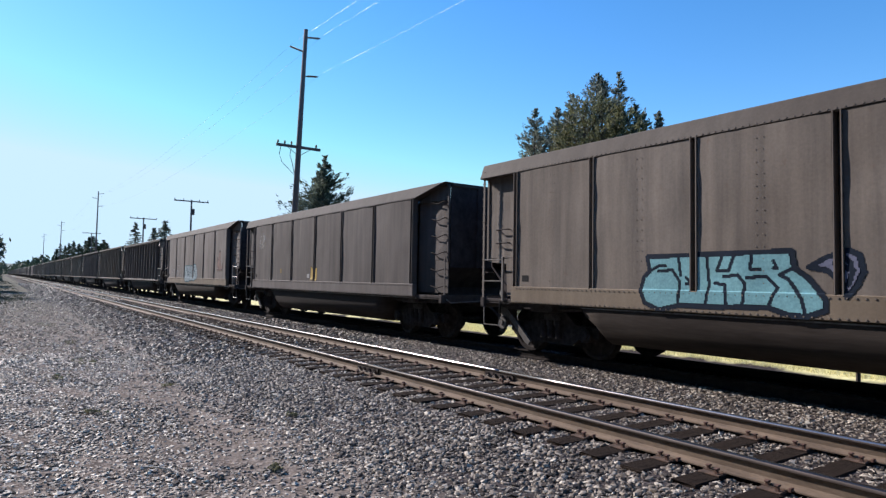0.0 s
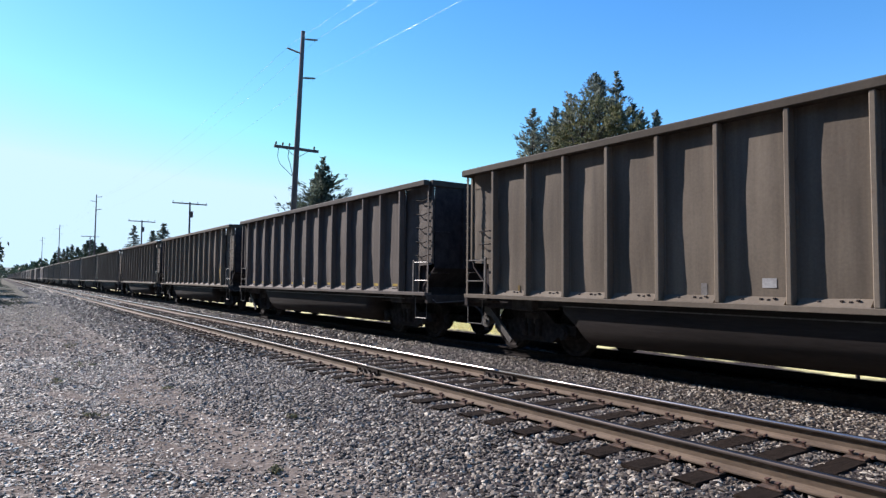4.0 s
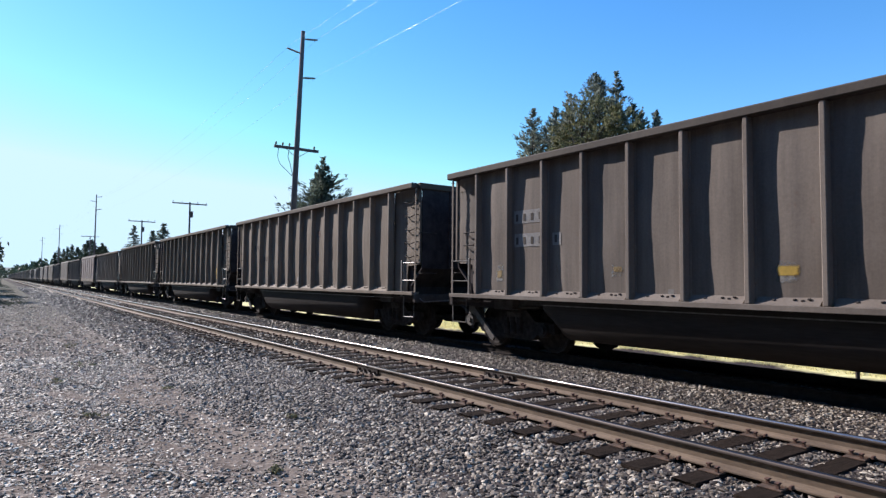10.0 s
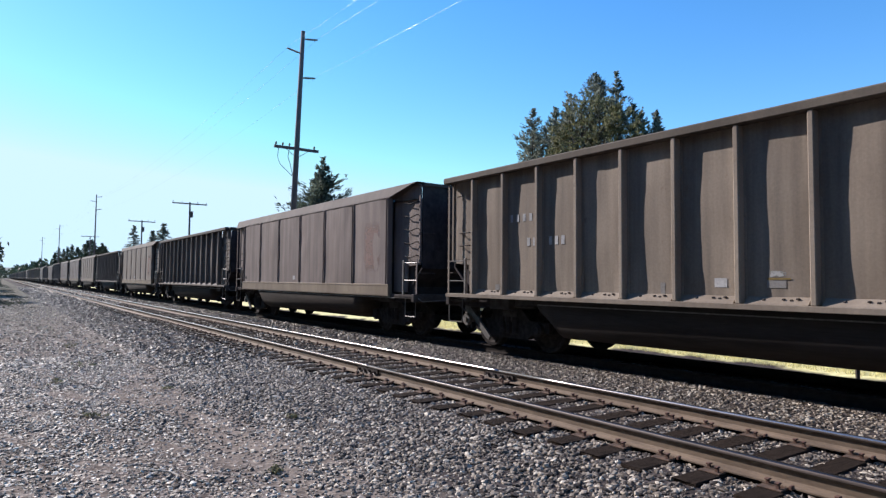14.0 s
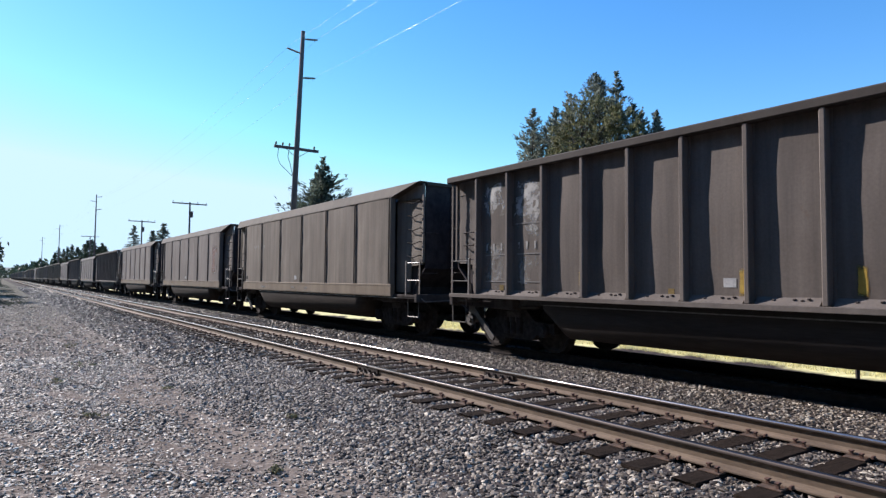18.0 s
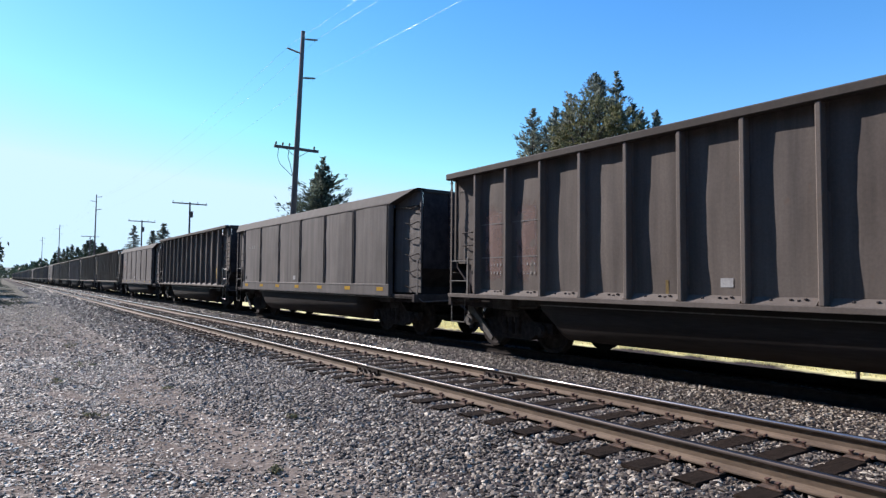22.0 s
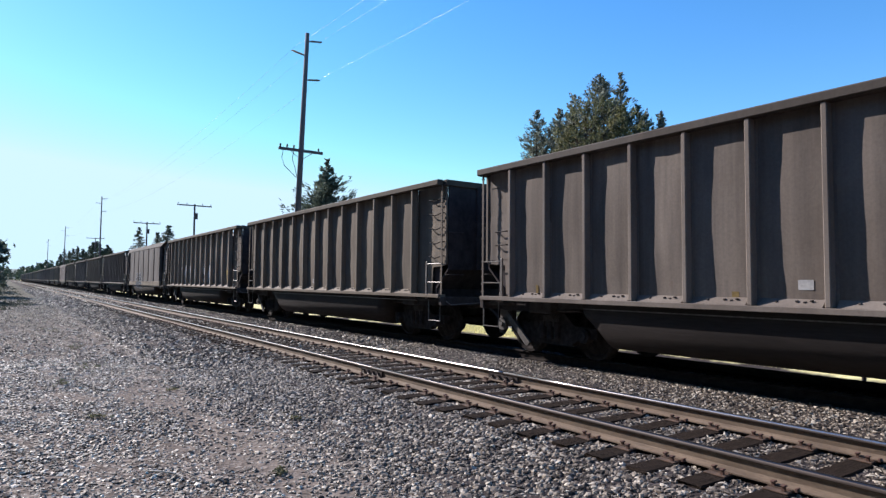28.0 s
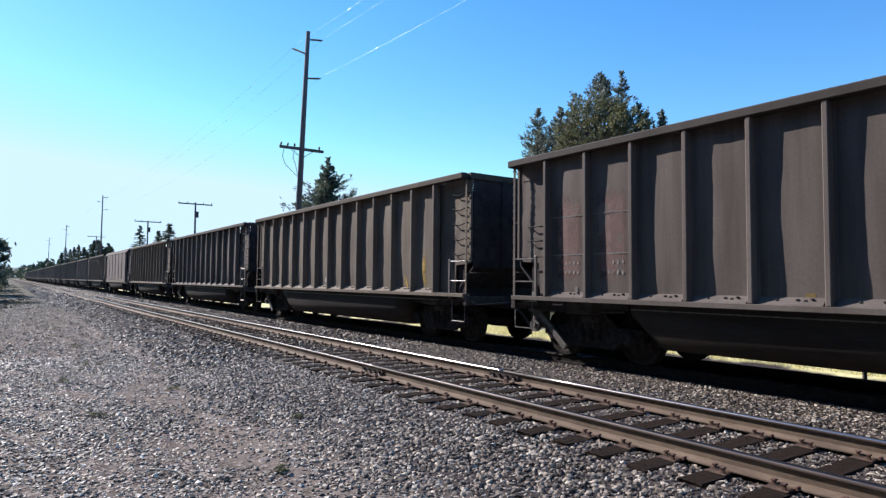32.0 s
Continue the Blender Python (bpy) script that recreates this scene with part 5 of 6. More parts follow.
# the same wires, dark left of the first pole; the right spans' colour holds the glint
for a, b in zip(POLES[:-1], POLES[1:-1]):
    for s, dz in ((1.0, -0.35), (-1.0, -1.3), (1.0, -2.85)):
        wire((a[0] + (2.0 if a[0] > -40 else 0), a[1] + s, a[2] + dz), (b[0], b[1] + s, b[2] + dz), 1.5, 0.004, DARKWIRE)
for s, dz in ((1.0, -0.35), (-1.0, -1.3), (1.0, -2.85)):
    wire((POLES[0][0] + 2.0, 15.5 + s, POLES[0][2] + dz), (48, 15.5 + s, 18.0 + dz), 1.2, 0.003, WIRE)


# ---- trees ----
def tufts(rng, centres, sizes, per, leaf, flat=0.6):
    """Many small pointed leaves round the given centres, as number arrays."""
    c = np.repeat(np.asarray(centres), per, 0)
    s = np.repeat(np.asarray(sizes), per)
    n = len(c)
    off = rng.normal(size=(n, 3)) * s[:, None] * np.array([0.5, 0.5, 0.5 * flat])
    p = c + off
    d1 = rng.normal(size=(n, 3))
    d1 /= np.linalg.norm(d1, axis=1, keepdims=True)
    d2 = np.cross(d1, rng.normal(size=(n, 3)))
    d2 /= np.linalg.norm(d2, axis=1, keepdims=True)
    ln = leaf * rng.uniform(0.6, 1.4, n)[:, None]
    v = np.stack([p - d1 * ln, p + d2 * ln * 0.45, p + d1 * ln, p - d2 * ln * 0.45], 1)
    f = np.arange(n * 4).reshape(n, 4)
    return v.reshape(-1, 3), f


def conifer(x, y, h, width, seed, label, dens=1.0, leaf=0.12, mat=None):
    """A trunk with whorls of drooping limbs, each a flat pointed spray of needle tufts."""
    rng = np.random.default_rng(seed)
    t = thing("conifer", pose(x, y, 0), label, "tree", "trees along the line")
    bm = bmesh.new()
    tube(bm, [(0, 0, -0.3), (0.05, 0, h * 0.5), (0, 0, h * 0.98)], [0.022 * h, 0.014 * h, 0.02], 9)
    base, out, size = [], [], []
    z = h * 0.08
    while z < h * 0.99:
        a = rng.uniform(0, 6.283)
        ln = (width * (1 - z / h) ** 0.85 + 0.12) * rng.uniform(0.5, 1.12)
        lift = 0.4 if z > h * 0.95 else rng.uniform(-0.3, 0.22)
        d = np.array((math.cos(a), math.sin(a), lift))
        tip = Vector((d * ln).tolist()) + Vector((0, 0, z))
        tube(bm, [(0, 0, z), Vector((0, 0, z)).lerp(tip, 0.5) + Vector((0, 0, 0.05 * ln)), tip], [0.004 * h * (1 - z / h) + 0.012, 0.012, 0.005], 3)
        n = max(5, int(dens * 26 * ln / width + 5 * dens))
        base.append(np.repeat([[0, 0, z]], n, 0))
        out.append(np.repeat([d], n, 0))
        size.append(np.full(n, ln))
        z += h * rng.uniform(0.0025, 0.0065) * (1.0 if z < h * 0.8 else 0.7)
    part("trunk", bm, BARK, t)
    base, out, size = np.concatenate(base), np.concatenate(out), np.concatenate(size)
    n = len(size)
    u = rng.random(n) ** 0.7
    side = np.stack([-out[:, 1], out[:, 0], np.zeros(n)], 1)
    w = rng.uniform(-1, 1, n)
    p = base + out * (u * size)[:, None] + side * (w * 0.34 * size * (1.02 - u))[:, None]
    p[:, 2] += 0.2 * size * u * (1 - u) - np.abs(w) * 0.06 * size + rng.normal(0, 0.05, n)
    d1 = out * 0.8 + side * (w * 0.9)[:, None] + rng.normal(0, 0.25, (n, 3))
    d1 /= np.linalg.norm(d1, axis=1, keepdims=True)
    d2 = np.cross(d1, np.array([0, 0, 1]) + rng.normal(0, 0.5, (n, 3)))
    d2 /= np.linalg.norm(d2, axis=1, keepdims=True)
    ln = leaf * rng.uniform(0.6, 1.5, n)[:, None]
    v = np.stack([p - d1 * ln, p + d2 * ln * 0.4, p + d1 * ln * 1.3, p - d2 * ln * 0.4], 1).reshape(-1, 3)
    o = new("crown", raw_mesh("crown", v, np.arange(n * 4).reshape(n, 4), mat or FIR))
    o.parent = t
    return t


def broadleaf(x, y, h, lobes, seed, label, leaf=0.16, per=26, mat=None, group="trees along the line"):
    """lobes: (dx, dy, z, radius) of the crown's uneven masses."""
    rng = np.random.default_rng(seed)
    t = thing("tree", pose(x, y, 0), label, "tree", group)
    bm = bmesh.new()
    tube(bm, [(0, 0, -0.3), (0.1, 0, h * 0.3), (0, 0.1, h * 0.75)], [0.03 * h, 0.02 * h, 0.05], 9)
    centres, sizes = [], []
    for dx, dy, z, r in lobes:
        tube(bm, [(0, 0, max(0.8, z * 0.45)), (dx * 0.5, dy * 0.5, z * 0.75), (dx, dy, z + r * 0.5)], [0.1, 0.06, 0.015], 5)
        n = int(40 * r * r) + 8
        d = rng.normal(size=(n, 3))
        d /= np.linalg.norm(d, axis=1, keepdims=True)
        rr = r * rng.uniform(0.35, 1.15, n) ** 0.6
        for q in range(n):
            centres.append((dx + d[q, 0] * rr[q], dy + d[q, 1] * rr[q], z + d[q, 2] * rr[q]))
            sizes.append(0.34)
            if q % 5 == 0:
                tube(bm, [(dx, dy, z), centres[-1]], [0.03, 0.008], 3)
    part("trunk", bm, BARK, t)
    v, f = tufts(rng, centres, sizes, per, leaf, 0.8)
    o = new("crown", raw_mesh("crown", v, f, mat or GREEN))
    o.parent = t
    return t


def ragged_tree(x, y, seed, label, outline, depth, bottom, clump, leaf, per, mat, trunk=0.3):
    """A crown of pointed sprigs filling an uneven outline of (dx, height of its top)."""
    rng = np.random.default_rng(seed)
    t = thing("tree", pose(x, y, 0), label, "tree", "trees along the line")
    ox, oz = np.array(outline).T
    top = oz.max()
    bm = bmesh.new()
    tube(bm, [(0, 0, -0.3), (0.1, 0, top * 0.4), (0, 0.1, top * 0.9)], [trunk, trunk * 0.7, 0.04], 9)
    centres, ways = [], []
    half, mid_x = (ox[-1] - ox[0]) / 2, (ox[-1] + ox[0]) / 2
    while len(centres) < clump:
        dx, z = rng.uniform(ox[0], ox[-1]), rng.uniform(bottom, top)
        lim = np.interp(dx, ox, oz) - 0.45
        if z > lim:
            continue
        mid = 1 - abs(dx - mid_x) / half
        dy = rng.normal(0, 0.4) * depth * max(0.25, mid) * min(1.0, 0.25 + (lim - z) * 0.35)
        if noise.noise(Vector((dx * 1.1, dy * 1.1, z * 1.1 + seed))) < -0.04:
            continue
        centres.append((dx, dy, z))
        ways.append(((dx - mid_x) / half * 0.9 + rng.normal(0, 0.35), dy / depth + rng.normal(0, 0.35), rng.uniform(0.15, 0.9)))
        if len(centres) % 4 == 0:
            b = max(1.0, z - abs(dx) * 0.75 - 0.8)
            tube(bm, [(0, 0, b), (dx * 0.55, dy * 0.5, b + (z - b) * 0.45), (dx, dy, z + 0.1)], [0.07, 0.035, 0.008], 4)
    for a, h0 in zip(ox, oz):   # upright tips along the ragged top
        for q in range(3):
            centres.append((a + rng.normal(0, 0.1), rng.normal(0, 0.3), h0 - 0.35 - 0.2 * q))
            ways.append(((a - mid_x) / half * 0.6 + rng.normal(0, 0.25), rng.normal(0, 0.2), 1.0))
    clump = len(centres)
    part("trunk", bm, BARK, t)
    c, w = np.repeat(np.array(centres), per, 0), np.array(ways)
    w = np.repeat(w / np.linalg.norm(w, axis=1, keepdims=True), per, 0)
    n = len(c)
    u = rng.uniform(-0.3, 1.0, n)
    reach = np.repeat(rng.uniform(0.25, 0.6, clump), per)
    p = c + w * (u * reach)[:, None] + rng.normal(size=(n, 3)) * (0.10 * (1.15 - u) * (reach / 0.4))[:, None]
    d1 = w + rng.normal(0, 0.55, (n, 3))
    d1 /= np.linalg.norm(d1, axis=1, keepdims=True)
    d2 = np.cross(d1, rng.normal(size=(n, 3)))
    d2 /= np.linalg.norm(d2, axis=1, keepdims=True)
    ln = leaf * rng.uniform(0.6, 1.4, n)[:, None]
    v = np.stack([p - d1 * ln, p + d2 * ln * 0.4, p + d1 * ln, p - d2 * ln * 0.4], 1).reshape(-1, 3)
    o = new("crown", raw_mesh("crown", v, np.arange(n * 4).reshape(n, 4), mat))
    o.parent = t
    return t


def spired_tree(x, y, seed, label, leaders, bottom, leaf, mat, trunk=0.3, step=0.17, thick=70):
    """Several pointed leaders of (dx, top, slope, widest), each with whorls of up-swept sprays of needles."""
    rng = np.random.default_rng(seed)
    t = thing("tree", pose(x, y, 0), label, "tree", "trees along the line")
    bm = bmesh.new()
    top = max(q[1] for q in leaders)
    tube(bm, [(0, 0, -0.3), (0.1, 0, top * 0.4), (0, 0.1, top * 0.75)], [trunk, trunk * 0.7, trunk * 0.3], 9)
    pts, ways = [], []
    for dx, high, slope, widest in leaders:
        dy = rng.normal(0, 0.5) if len(leaders) > 1 else 0.0
        tube(bm, [(dx * 0.3, dy * 0.5, bottom * 0.8), (dx, dy, bottom + (high - bottom) * 0.5), (dx, dy, high)], [trunk * 0.5, 0.07, 0.012], 5)
        z = high - 0.05
        while z > bottom:
            reach = min(widest, slope * (high - z) + 0.1)
            for q in range(4):
                a = rng.uniform(0, 6.283)
                ln = reach * rng.uniform(0.35, 1.2)
                out = np.array((math.cos(a), math.sin(a), rng.uniform(0.0, 0.55)))
                base = np.array((dx, dy, z))
                tube(bm, [base, base + out * ln], [0.02, 0.005], 3)
                n = int(thick * (0.3 + min(ln, 2.2)))
                u = rng.random(n) ** 0.75
                side = np.array((-out[1], out[0], 0.0))
                w = rng.normal(0, 1, n) * (0.05 + 0.16 * ln * (1.02 - u))
                p = base + out * (u * ln)[:, None] + side * w[:, None]
                p[:, 2] += rng.normal(0, 0.05 + 0.05 * ln, n) + 0.12 * ln * u * u
                pts.append(p)
                ways.append(np.repeat([out + (0, 0, 0.3)], n, 0) + side * (w / (np.abs(w) + 0.1))[:, None] * 0.6)
            z -= step * rng.uniform(0.6, 1.4)
    part("trunk", bm, BARK, t)
    p, d1 = np.concatenate(pts), np.concatenate(ways)
    n = len(p)
    d1 = d1 + rng.normal(0, 0.35, (n, 3))
    d1 /= np.linalg.norm(d1, axis=1, keepdims=True)
    d2 = np.cross(d1, rng.normal(size=(n, 3)))
    d2 /= np.linalg.norm(d2, axis=1, keepdims=True)
    ln = leaf * rng.uniform(0.6, 1.4, n)[:, None]
    v = np.stack([p - d1 * ln, p + d2 * ln * 0.3, p + d1 * ln, p - d2 * ln * 0.3], 1).reshape(-1, 3)
    o = new("crown", raw_mesh("crown", v, np.arange(n * 4).reshape(n, 4), mat))
    o.parent = t
    return t


spired_tree(-27.2, 29.5, 21, "large grey-green tree with many spiky tips behind the train",
            [(-4.2, 11.3, 0.6, 0.9), (-3.9, 12.4, 0.6, 1.0), (-3.2, 13.2, 0.6, 1.3), (-2.2, 13.3, 0.6, 1.4), (-1.6, 12.9, 0.5, 1.3), (-0.4, 12.9, 0.6, 1.4), (0.2, 13.4, 0.6, 1.5), (1.6, 14.5, 0.7, 2.1), (2.5, 13.8, 0.5, 1.4), (3.6, 14.0, 0.26, 0.9), (4.4, 12.0, 0.5, 1.1), (5.3, 11.2, 0.3, 0.6)],
            6.5, 0.11, PINE, step=0.24, thick=34)
ragged_tree(-25.0, 27.5, 22, "olive-green leafy tree before the larger grey-green one", [(-2.4, 10.0), (-2.0, 11.2), (-1.2, 12.3), (-0.3, 12.6), (0.7, 12.7), (1.6, 12.3), (2.4, 11.8), (3.1, 11.5), (3.8, 11.2), (4.1, 10.6), (4.2, 10.0)],
            2.4, 4.0, 700, 0.075, 42, GREEN)
spired_tree(-20.7, 29.5, 26, "small grey-green tree top behind the train", [(0.1, 10.9, 0.45, 0.55), (-0.7, 10.9, 0.3, 0.5), (-1.3, 10.3, 0.4, 0.6)], 7.5, 0.1, PINE, 0.12, 0.22, 40)
spired_tree(-53.6, 24.0, 23, "dark green fir with up-swept boughs behind the train", [(0.0, 13.0, 0.68, 4.6), (-0.9, 11.6, 0.55, 2.6), (1.1, 11.6, 0.6, 3.0)], 3.0, 0.17, FIR, 0.3, 0.34, 34)

# far wood along the line and the hazy end of the view
for i, (tx, ty, hh, ww) in enumerate([(-164, 26, 14.3, 4.6), (-147, 27, 12.1, 3.6), (-131, 26, 12.4, 6.0)]):
    conifer(tx, ty, hh, ww, 40 + i, "far grey-green conifer beside the line", 1.6, 0.2, PINE)
for i, (tx, ty, hh) in enumerate([(-422, 26, 16.1), (-424, 28, 19.2), (-416, 30, 18.0), (-352, 27, 16.7), (-354, 29, 17.9), (-295, 26, 14.2), (-303, 28, 13.4), (-310, 30, 16.3), (-268, 27, 15.7), (-275, 29, 16.5), (-238, 26, 13.5), (-243, 28, 12.2), (-253, 30, 14.1), (-220, 27, 11.5)]):
    conifer(tx, ty, hh, 0.34 * hh, 50 + i, "far dark conifer beside the line", 1.5, 0.32, FARLEAF)
for i, (tx, ty, hh) in enumerate([(-56, -1.3, 5.2), (-74, -2.6, 8.0), (-105, -5.0, 11.0), (-150, -6.0, 13.0)]):
    r = random.Random(70 + i)
    broadleaf(tx, ty, hh, [(r.uniform(-1.5, 1.5), r.uniform(-1.6, 1.5), hh * u, 0.15 * hh) for u in (0.1, 0.18, 0.25, 0.32, 0.4, 0.5, 0.6, 0.7, 0.8)], 80 + i, "dark leafy tree beside the path", 0.19, 18, FIR)


def far_wood():
    rng = np.random.default_rng(9)
    n = 620
    x = np.where(rng.random(n) < 0.45, rng.uniform(-1250, -930, n), rng.uniform(-930, -400, n))
    y = np.where(rng.random(n) < 0.6, rng.uniform(18, 90, n), rng.uniform(-160, -9, n))
    y = np.where(x < -930, rng.uniform(-220, 220, n), y)
    centres, sizes = [], []
    for a, b in zip(x, y):
        h = rng.uniform(9, 15) if a > -930 else rng.uniform(12, 22)
        for q in range(9):
            z = h * (0.12 + 0.1 * q)
            centres.append((a + rng.normal(0, 1), b + rng.normal(0, 1), z))
            sizes.append(6.0 * (1.05 - 0.1 * q))
    v, f = tufts(rng, centres, sizes, 9, 1.6, 0.9)
    tagged(new("far_wood", raw_mesh("far_wood", v, f, FARLEAF)), "hazy green woods at the end of the line", "woods", kind="stuff")


far_wood()


def verge():
    """Low tufts over the far part of the path."""
    rng = np.random.default_rng(33)
    n = 2600
    x, y = -42 - 130 * rng.random(n) ** 1.5, rng.uniform(-9, 1.6, n)
    keep = np.array([noise.noise(Vector((a * 0.25, b * 0.5, 3.0))) > -0.1 + 0.2 * (a > -40) for a, b in zip(x, y)])
    x, y = x[keep], y[keep]
    c = np.stack([x, y, ground_height(x, y) + 0.04], 1)
    v, f = tufts(rng, c, rng.uniform(0.2, 0.55, len(x)), 14, 0.06, 0.3)
    tagged(new("verge_weeds", raw_mesh("verge_weeds", v, f, VERGE)), "low grey-green weeds along the gravel path", "weeds", kind="stuff")


verge()


def tree_belt():
    """An added leafy screen behind the camera, never in view, that cuts the blue sky light."""
    rng = np.random.default_rng(14)
    n = 5400
    x, y = rng.uniform(-48, 60, n), rng.uniform(-23, -12, n)
    top = 15.5 + 2.5 * np.sin(x * 0.37) + 1.5 * np.sin(x * 1.1 + 2)
    c = np.stack([x, y, rng.uniform(0.3, 1.0, n) * top], 1)
    v, f = tufts(rng, c, np.full(n, 2.4), 9, 0.55, 0.9)
    tagged(new("tree_belt", raw_mesh("tree_belt", v, f, FARLEAF)), "unseen leafy screen added behind the camera against sky light", "woods", kind="stuff")


tree_belt()


def far_hills():
    bm = bmesh.new()

    def hill(u, v):
        a = math.radians(100 + 140 * u)
        d = 2200 + 500 * v
        z = (34 + 18 * noise.noise(Vector((u * 9, 3.3, 0)))) * math.sin(math.pi * min(1, v + 0.02))
        return d * math.cos(a), d * math.sin(a), z - 2
    sheet(bm, hill, 80, 6)
    tagged(new("backdrop", finish("backdrop", bm, plain("far_hill", (0.06, 0.09, 0.08), (0.1, 0.13, 0.12), 0.01, 0.95, 0.0, 0.0), True)), "low wooded hills far away", "hills", kind="structure")


far_hills()


# ---- what shows beyond the train ----
def house(x, y, w, d, wall_h, roof_h, wall_mat, roof_mat, label):
    t = thing("house", pose(x, y, 0), label, "house")
    bm = bmesh.new()
    box(bm, -w / 2, w / 2, -d / 2, d / 2, -0.2, wall_h)
    part("wall", bm, wall_mat, t)
    bm = bmesh.new()
    prism(bm, [(-d / 2 - 0.5, wall_h - 0.1), (0, wall_h + roof_h), (d / 2 + 0.5, wall_h - 0.1), (d / 2 + 0.5, wall_h + 0.05), (0, wall_h + roof_h + 0.18), (-d / 2 - 0.5, wall_h + 0.05)], -w / 2 - 0.5, w / 2 + 0.5, "x")
    part("roof", bm, roof_mat, t)
    bm = bmesh.new()
    prism(bm, [(-d / 2, wall_h), (d / 2, wall_h), (0, wall_h + roof_h)], -w / 2, w / 2, "x")
    part("gable", bm, wall_mat, t)
    for k in range(3):
        wx = -w / 2 + w * (k + 0.5) / 3
        win = new("window")
        win.parent, win.location = t, (wx, -d / 2, 1.5)
        bm = bmesh.new()
        box(bm, -0.6, 0.6, -0.03, 0.0, -0.5, 0.5)
        part("pane", bm, NEARBLACK, win)
        bm = bmesh.new()
        for a, b, c, e in ((-0.7, 0.7, 0.5, 0.6), (-0.7, 0.7, -0.6, -0.5), (-0.7, -0.6, -0.5, 0.5), (0.6, 0.7, -0.5, 0.5)):
            box(bm, a, b, -0.06, 0.0, c, e)
        part("window_frame", bm, WHITE, win)


WHITE = plain("white_paint", (0.6, 0.6, 0.58), (0.75, 0.75, 0.72), 3, 0.7)
SHINGLE = plain("grey_shingles", (0.1, 0.1, 0.105), (0.18, 0.18, 0.18), 4, 0.9, 0.0, 0.4)
DIMWALL = plain("dark_house_wall", (0.06, 0.065, 0.075), (0.1, 0.105, 0.115), 2, 0.8, 0.0, 0.2, (0.3, 0.3, 8))
house(-22, 60, 16, 10, 2.1, 1.9, DIMWALL, SHINGLE, "low house with dark walls and a grey shingle roof")
house(2, 66, 14, 10, 2.6, 2.2, DIMWALL, SHINGLE, "second low house with a grey shingle roof")


def road():
    bm = bmesh.new()
    box(bm, -300, 200, 16.4, 22.5, -0.35, -0.06)
    tagged(new("road", finish("road", bm, plain("worn_asphalt", (0.07, 0.07, 0.07), (0.12, 0.118, 0.115), 3, 0.9, 0.0, 0.3))), "worn grey asphalt road behind the line", "road", kind="structure")


road()


def hedge(x0, x1, y, h, seed, label):
    rng = np.random.default_rng(seed)
    t = thing("hedge", pose((x0 + x1) / 2, y, 0), label, "hedge")
    n = int((x1 - x0) * 14)
    c = np.stack([rng.uniform(-(x1 - x0) / 2, (x1 - x0) / 2, n), rng.normal(0, 0.5, n), rng.uniform(0.1, h, n)], 1)
    v, f = tufts(rng, c, np.full(n, 0.55), 22, 0.12, 0.9)
    o = new("foliage", raw_mesh("foliage", v, f, FIR))
    o.parent = t
    bm = bmesh.new()
    for k in range(int((x1 - x0) / 1.2)):
        x = -(x1 - x0) / 2 + 1.2 * k
        tube(bm, [(x, 0, -0.1), (x + 0.1, 0, h * 0.7)], [0.04, 0.015], 5)
    part("stems", bm, BARK, t)["kind"] = "stuff"


hedge(-34, 8, 30, 1.5, 61, "dark clipped hedge beyond the road")
conifer(-14.5, 40, 6.0, 2.6, 63, "small dark conifer in a garden beyond the road", 1.4, 0.16)
conifer(-9.5, 44, 7.0, 2.6, 64, "small dark conifer in a garden beyond the road", 1.4, 0.16)


def guard_rail():
    t = thing("guard_rail", pose(-6, 24.0, 0), "low pale steel guard rail beside the road", "guard rail")
    bm = bmesh.new()
    box(bm, -0.05, 0.05, 0.0, 0.12, -0.2, 0.68, 0.01)
    post = part("post", bm, POLEWOOD, t)
    post.location = (-26, 0, 0)
    for k in range(1, 18):
        again(post, pose(-26 + 2.4 * k, 0, 0), t)
    bm = bmesh.new()
    prism(bm, [(0.0, 0.42), (-0.07, 0.47), (-0.07, 0.51), (-0.02, 0.56), (-0.07, 0.61), (-0.07, 0.65), (0.0, 0.7), (0.0, 0.69), (-0.06, 0.645), (-0.06, 0.615), (-0.01, 0.56), (-0.06, 0.505), (-0.06, 0.475), (0.0, 0.43)], -26, 15, "x")
    part("rail", bm, WHITE, t)


guard_rail()


def marker_post():
    t = thing("marker_post", pose(-5.6, 14.3, -0.1), "short dark post standing in the dry grass", "post")
    bm = bmesh.new()
    tube(bm, [(0, 0, -0.1), (0, 0, 0.75)], 0.045, 8)
    part("stake", bm, UNDER, t)


marker_post()


def grass_field():
    rng = np.random.default_rng(12)
    n = 36000
    x, y = rng.uniform(-26, 1, n), 14.72 + 1.65 * rng.random(n)
    z = ground_height(x, y)
    h = rng.uniform(0.05, 0.16, n)
    a = rng.uniform(0, 6.28, n)
    w = 0.008
    b = np.stack([x, y, z], 1)
    v = np.stack([b + np.stack([np.cos(a) * w, np.sin(a) * w, 0 * a], 1), b - np.stack([np.cos(a) * w, np.sin(a) * w, 0 * a], 1),
                  b + np.stack([rng.normal(0, 0.05, n), rng.normal(0, 0.05, n), h], 1)], 1)
    tagged(new("dry_grass", raw_mesh("dry_grass", v.reshape(-1, 3), np.arange(3 * n).reshape(n, 3), GRASS)), "short dry yellow grass beyond the line", "grass", kind="stuff")


grass_field()


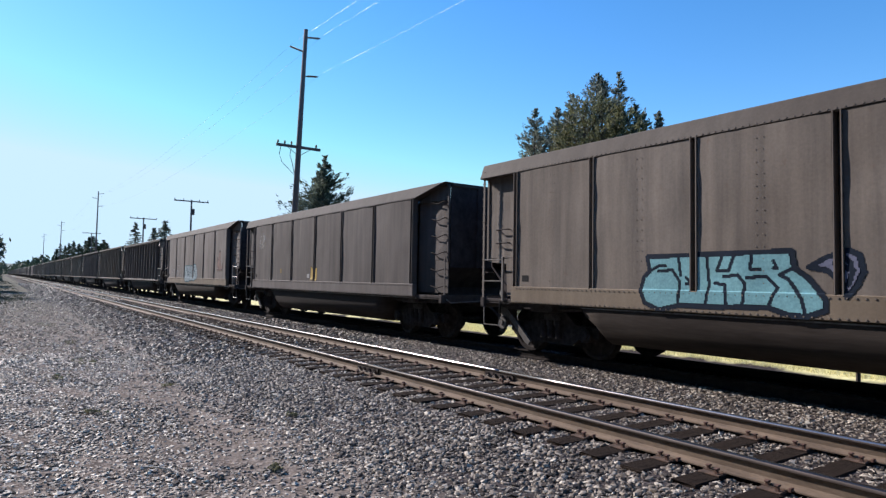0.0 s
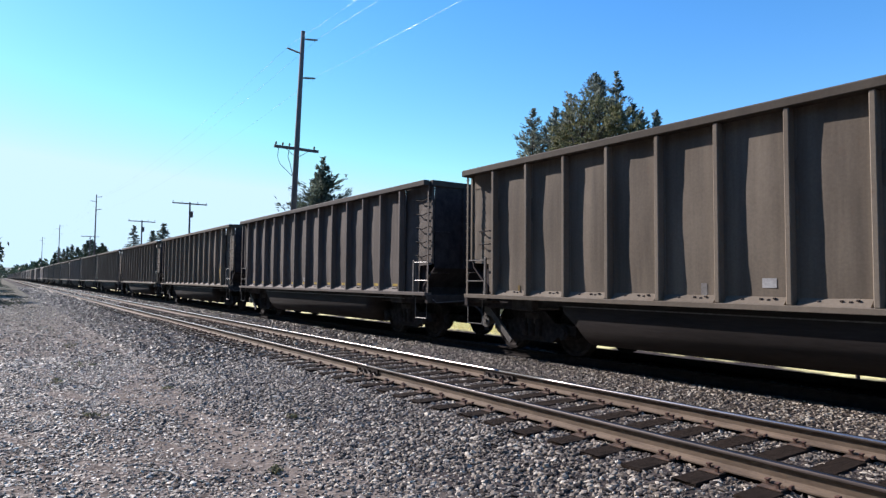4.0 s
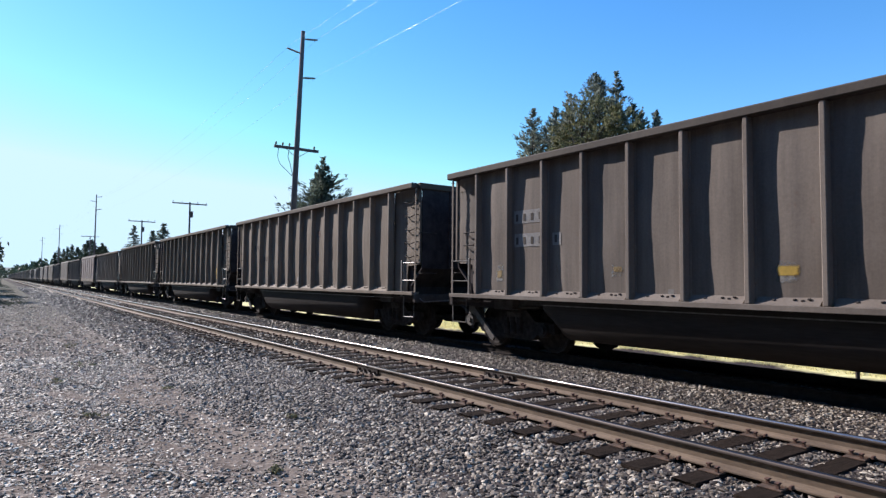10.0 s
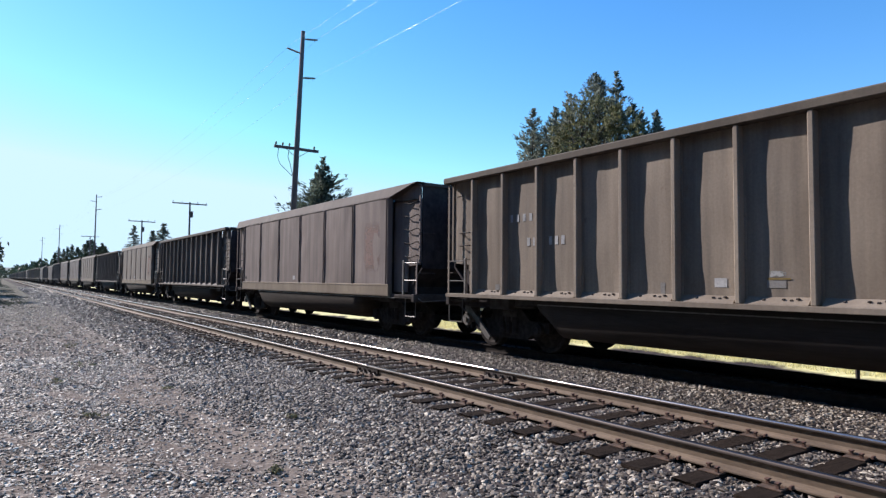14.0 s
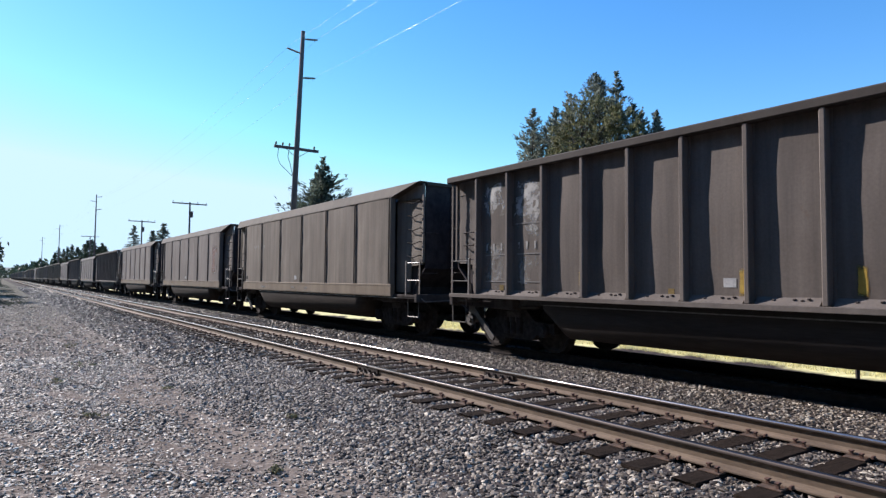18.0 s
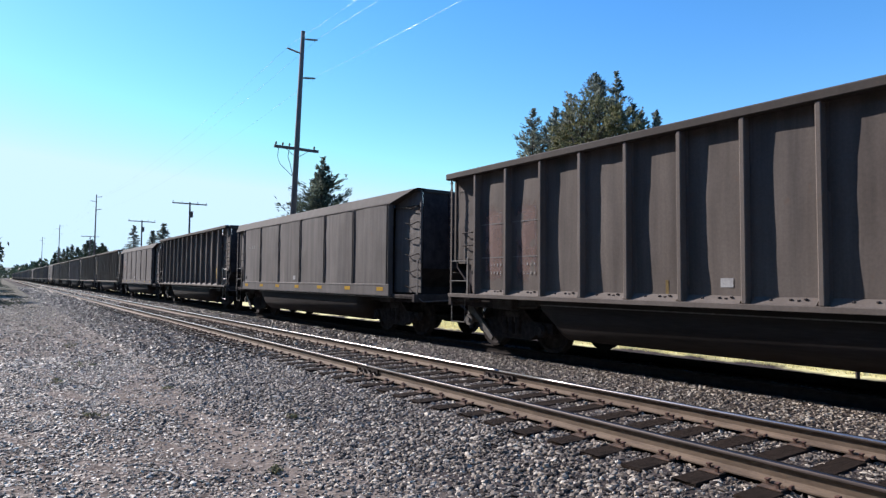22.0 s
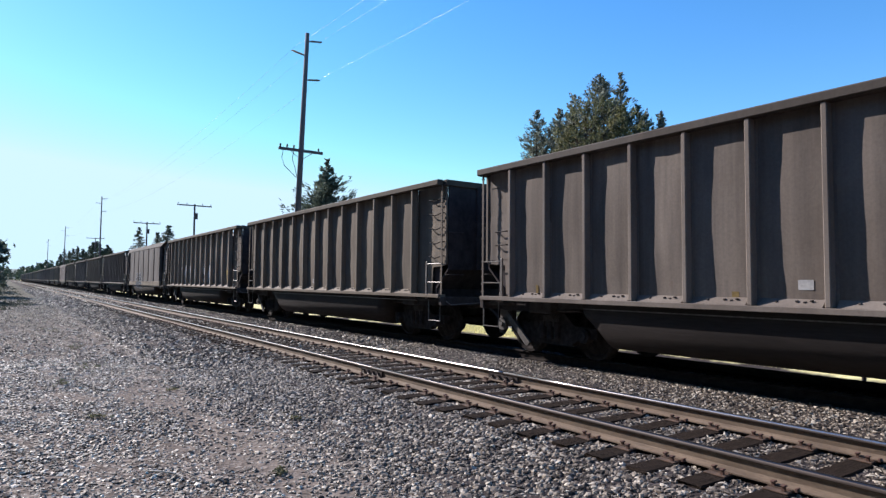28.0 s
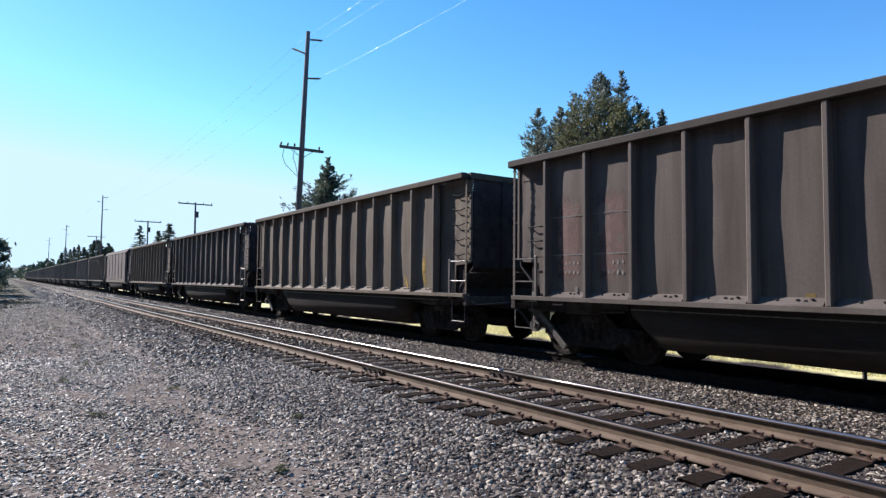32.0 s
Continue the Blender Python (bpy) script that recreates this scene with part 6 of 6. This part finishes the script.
# ---- loose stones ----
def between_ties(x, y):
    ph = np.abs((x + 2.57) / 0.5 - np.round((x + 2.57) / 0.5)) * 0.5
    on_near = (np.abs(y - NEAR) < 1.3) & (ph < 0.118)
    rails = np.abs(np.abs(y - NEAR) - 0.7525) < 0.06
    return ~(on_near | rails)


def ragged_foot(x, y):
    """Between the ties, and thinning out unevenly at the foot of the shoulder."""
    rng = np.random.default_rng(18)
    foot = np.array([b + 0.9 * noise.noise(Vector((a * 0.5, b * 0.7, 9.0))) for a, b in zip(x, y)])
    return between_ties(x, y) & (rng.random(len(x)) < np.clip((foot - 2.2) / 0.9, 0.05, 1.0))


stones("oily_ballast", 9000, (-16, 0.5), (8.9, 11.2), 0.03, SHADESTONE, "ballast under the train with the train's shadow in its colour", 7, coarse=True)
stones("ballast", 40000, (-13, 0.5), (2.1, 5.0), 0.0215, BALLAST, "loose angular grey ballast stones", 1, keep=ragged_foot, bias=1.0)
stones("ballast", 27000, (-13, 0.5), (4.95, 7.0), 0.021, BALLAST, "loose angular grey ballast stones", 6, keep=between_ties, bias=1.0, coarse=True)
stones("ballast", 28000, (-14, 0.5), (6.9, 9.0), 0.0215, BALLAST, "loose angular grey ballast stones", 5, keep=between_ties, bias=1.0, coarse=True)
stones("ballast", 22000, (-44, -13), (2.6, 8.9), 0.038, BALLAST, "loose angular grey ballast stones", 2, keep=between_ties, bias=1.5, coarse=True)
stones("ballast", 9500, (-130, -44), (2.4, 8.6), 0.075, BALLAST, "loose angular grey ballast stones", 8, bias=1.4, coarse=True)
def thinning(x, y):
    """Fewer and fewer stones towards the near side and the trodden end of the path."""
    rng = np.random.default_rng(17)
    lane = np.array([abs(b + 1.5 * noise.noise(Vector((a * 0.35, b * 0.6, 4.0))) - 2.3) for a, b in zip(x, y)])
    return rng.random(len(x)) < np.clip(np.minimum((-1.6 - x) / 2.2, (y + 1.3) / 0.9), 0.0, 1.0) * np.where(lane < 0.45, 0.35, 1.0)


stones("path_gravel", 9000, (-18, 9), (-6, 3.9), 0.021, GRAVEL, "small pale gravel pressed into the ground", 9, 0.5, 0.2, coarse=True)
stones("ballast", 7000, (0.4, 9), (3.6, 8.9), 0.024, BALLAST, "loose angular grey ballast stones", 10, keep=between_ties, coarse=True)
stones("path_gravel", 56000, (-16, -1.8), (-1.2, 3.1), 0.0195, GRAVEL, "small pale gravel pressed into the ground", 3, 0.5, 0.2, keep=thinning, bias=1.0, coarse=True)
stones("path_gravel", 30000, (-70, -14), (-3.5, 3.0), 0.027, GRAVEL, "small pale gravel pressed into the ground", 4, 0.55, 0.2, bias=1.7, coarse=True)


def twig():
    bm = bmesh.new()
    tube(bm, [(-6.19, 1.08, 0.03), (-6.02, 1.2, 0.045), (-5.9, 1.3, 0.04), (-5.8, 1.33, 0.035), (-5.74, 1.3, 0.02)], [0.004, 0.008, 0.009, 0.009, 0.006], 6)
    tagged(new("twig", finish("twig", bm, plain("bleached_wood", (0.35, 0.31, 0.26), (0.5, 0.45, 0.38), 20, 0.8))), "thin bleached twig lying on the gravel", "twig")


twig()


def weed(x, y, size, seed):
    rng = np.random.default_rng(seed)
    t = thing("weed", pose(x, y, float(ground_height(x, y))), "small green weed growing in the gravel", "plant", "weeds in the gravel")
    n = 16
    c = np.stack([rng.normal(0, size, n), rng.normal(0, size, n), rng.uniform(0.02, size, n)], 1)
    v, f = tufts(rng, c, np.full(n, size * 0.5), 7, 0.018, 0.6)
    o = new("leaves", raw_mesh("leaves", v, f, WEED))
    o.parent = t


for i, (x, y, size) in enumerate([(-7.43, 3.02, 0.05), (-8.94, 1.04, 0.06), (-5.55, 2.1, 0.04), (-13.9, 1.4, 0.09), (-10.5, 2.2, 0.05), (-12.0, 0.9, 0.08), (-18.0, 1.5, 0.1), (-24.0, 1.2, 0.14)]):
    weed(x, y, size, 200 + i)


# ---- what moves ----
def motions():
    times = [0.5 * i for i in range(65)]
    for k, car in TRAIN:
        start = -PITCH * k + LATE.get(k, 0.0) - BACK
        walk(car, [(t, pose(travel(t) + start, FAR, RAIL)) for t in times])
    made = {}
    for k, car in TRAIN:
        for o in car.children_recursive:
            if o.name.startswith("wheelset"):
                key = round(o.location.x, 2)
                if key not in made:
                    x = o.location.x
                    walk(o, [(i / 30, pose(x, 0, 0.457, 0, math.degrees((travel(i / 30) - travel(0)) / 0.457), 0)) for i in range(961)])
                    made[key] = o
                else:
                    o.rotation_mode = "QUATERNION"
                    keys = o.animation_data_create()
                    keys.action = made[key].animation_data.action
                    keys.action_slot = made[key].animation_data.action_slot


motions()
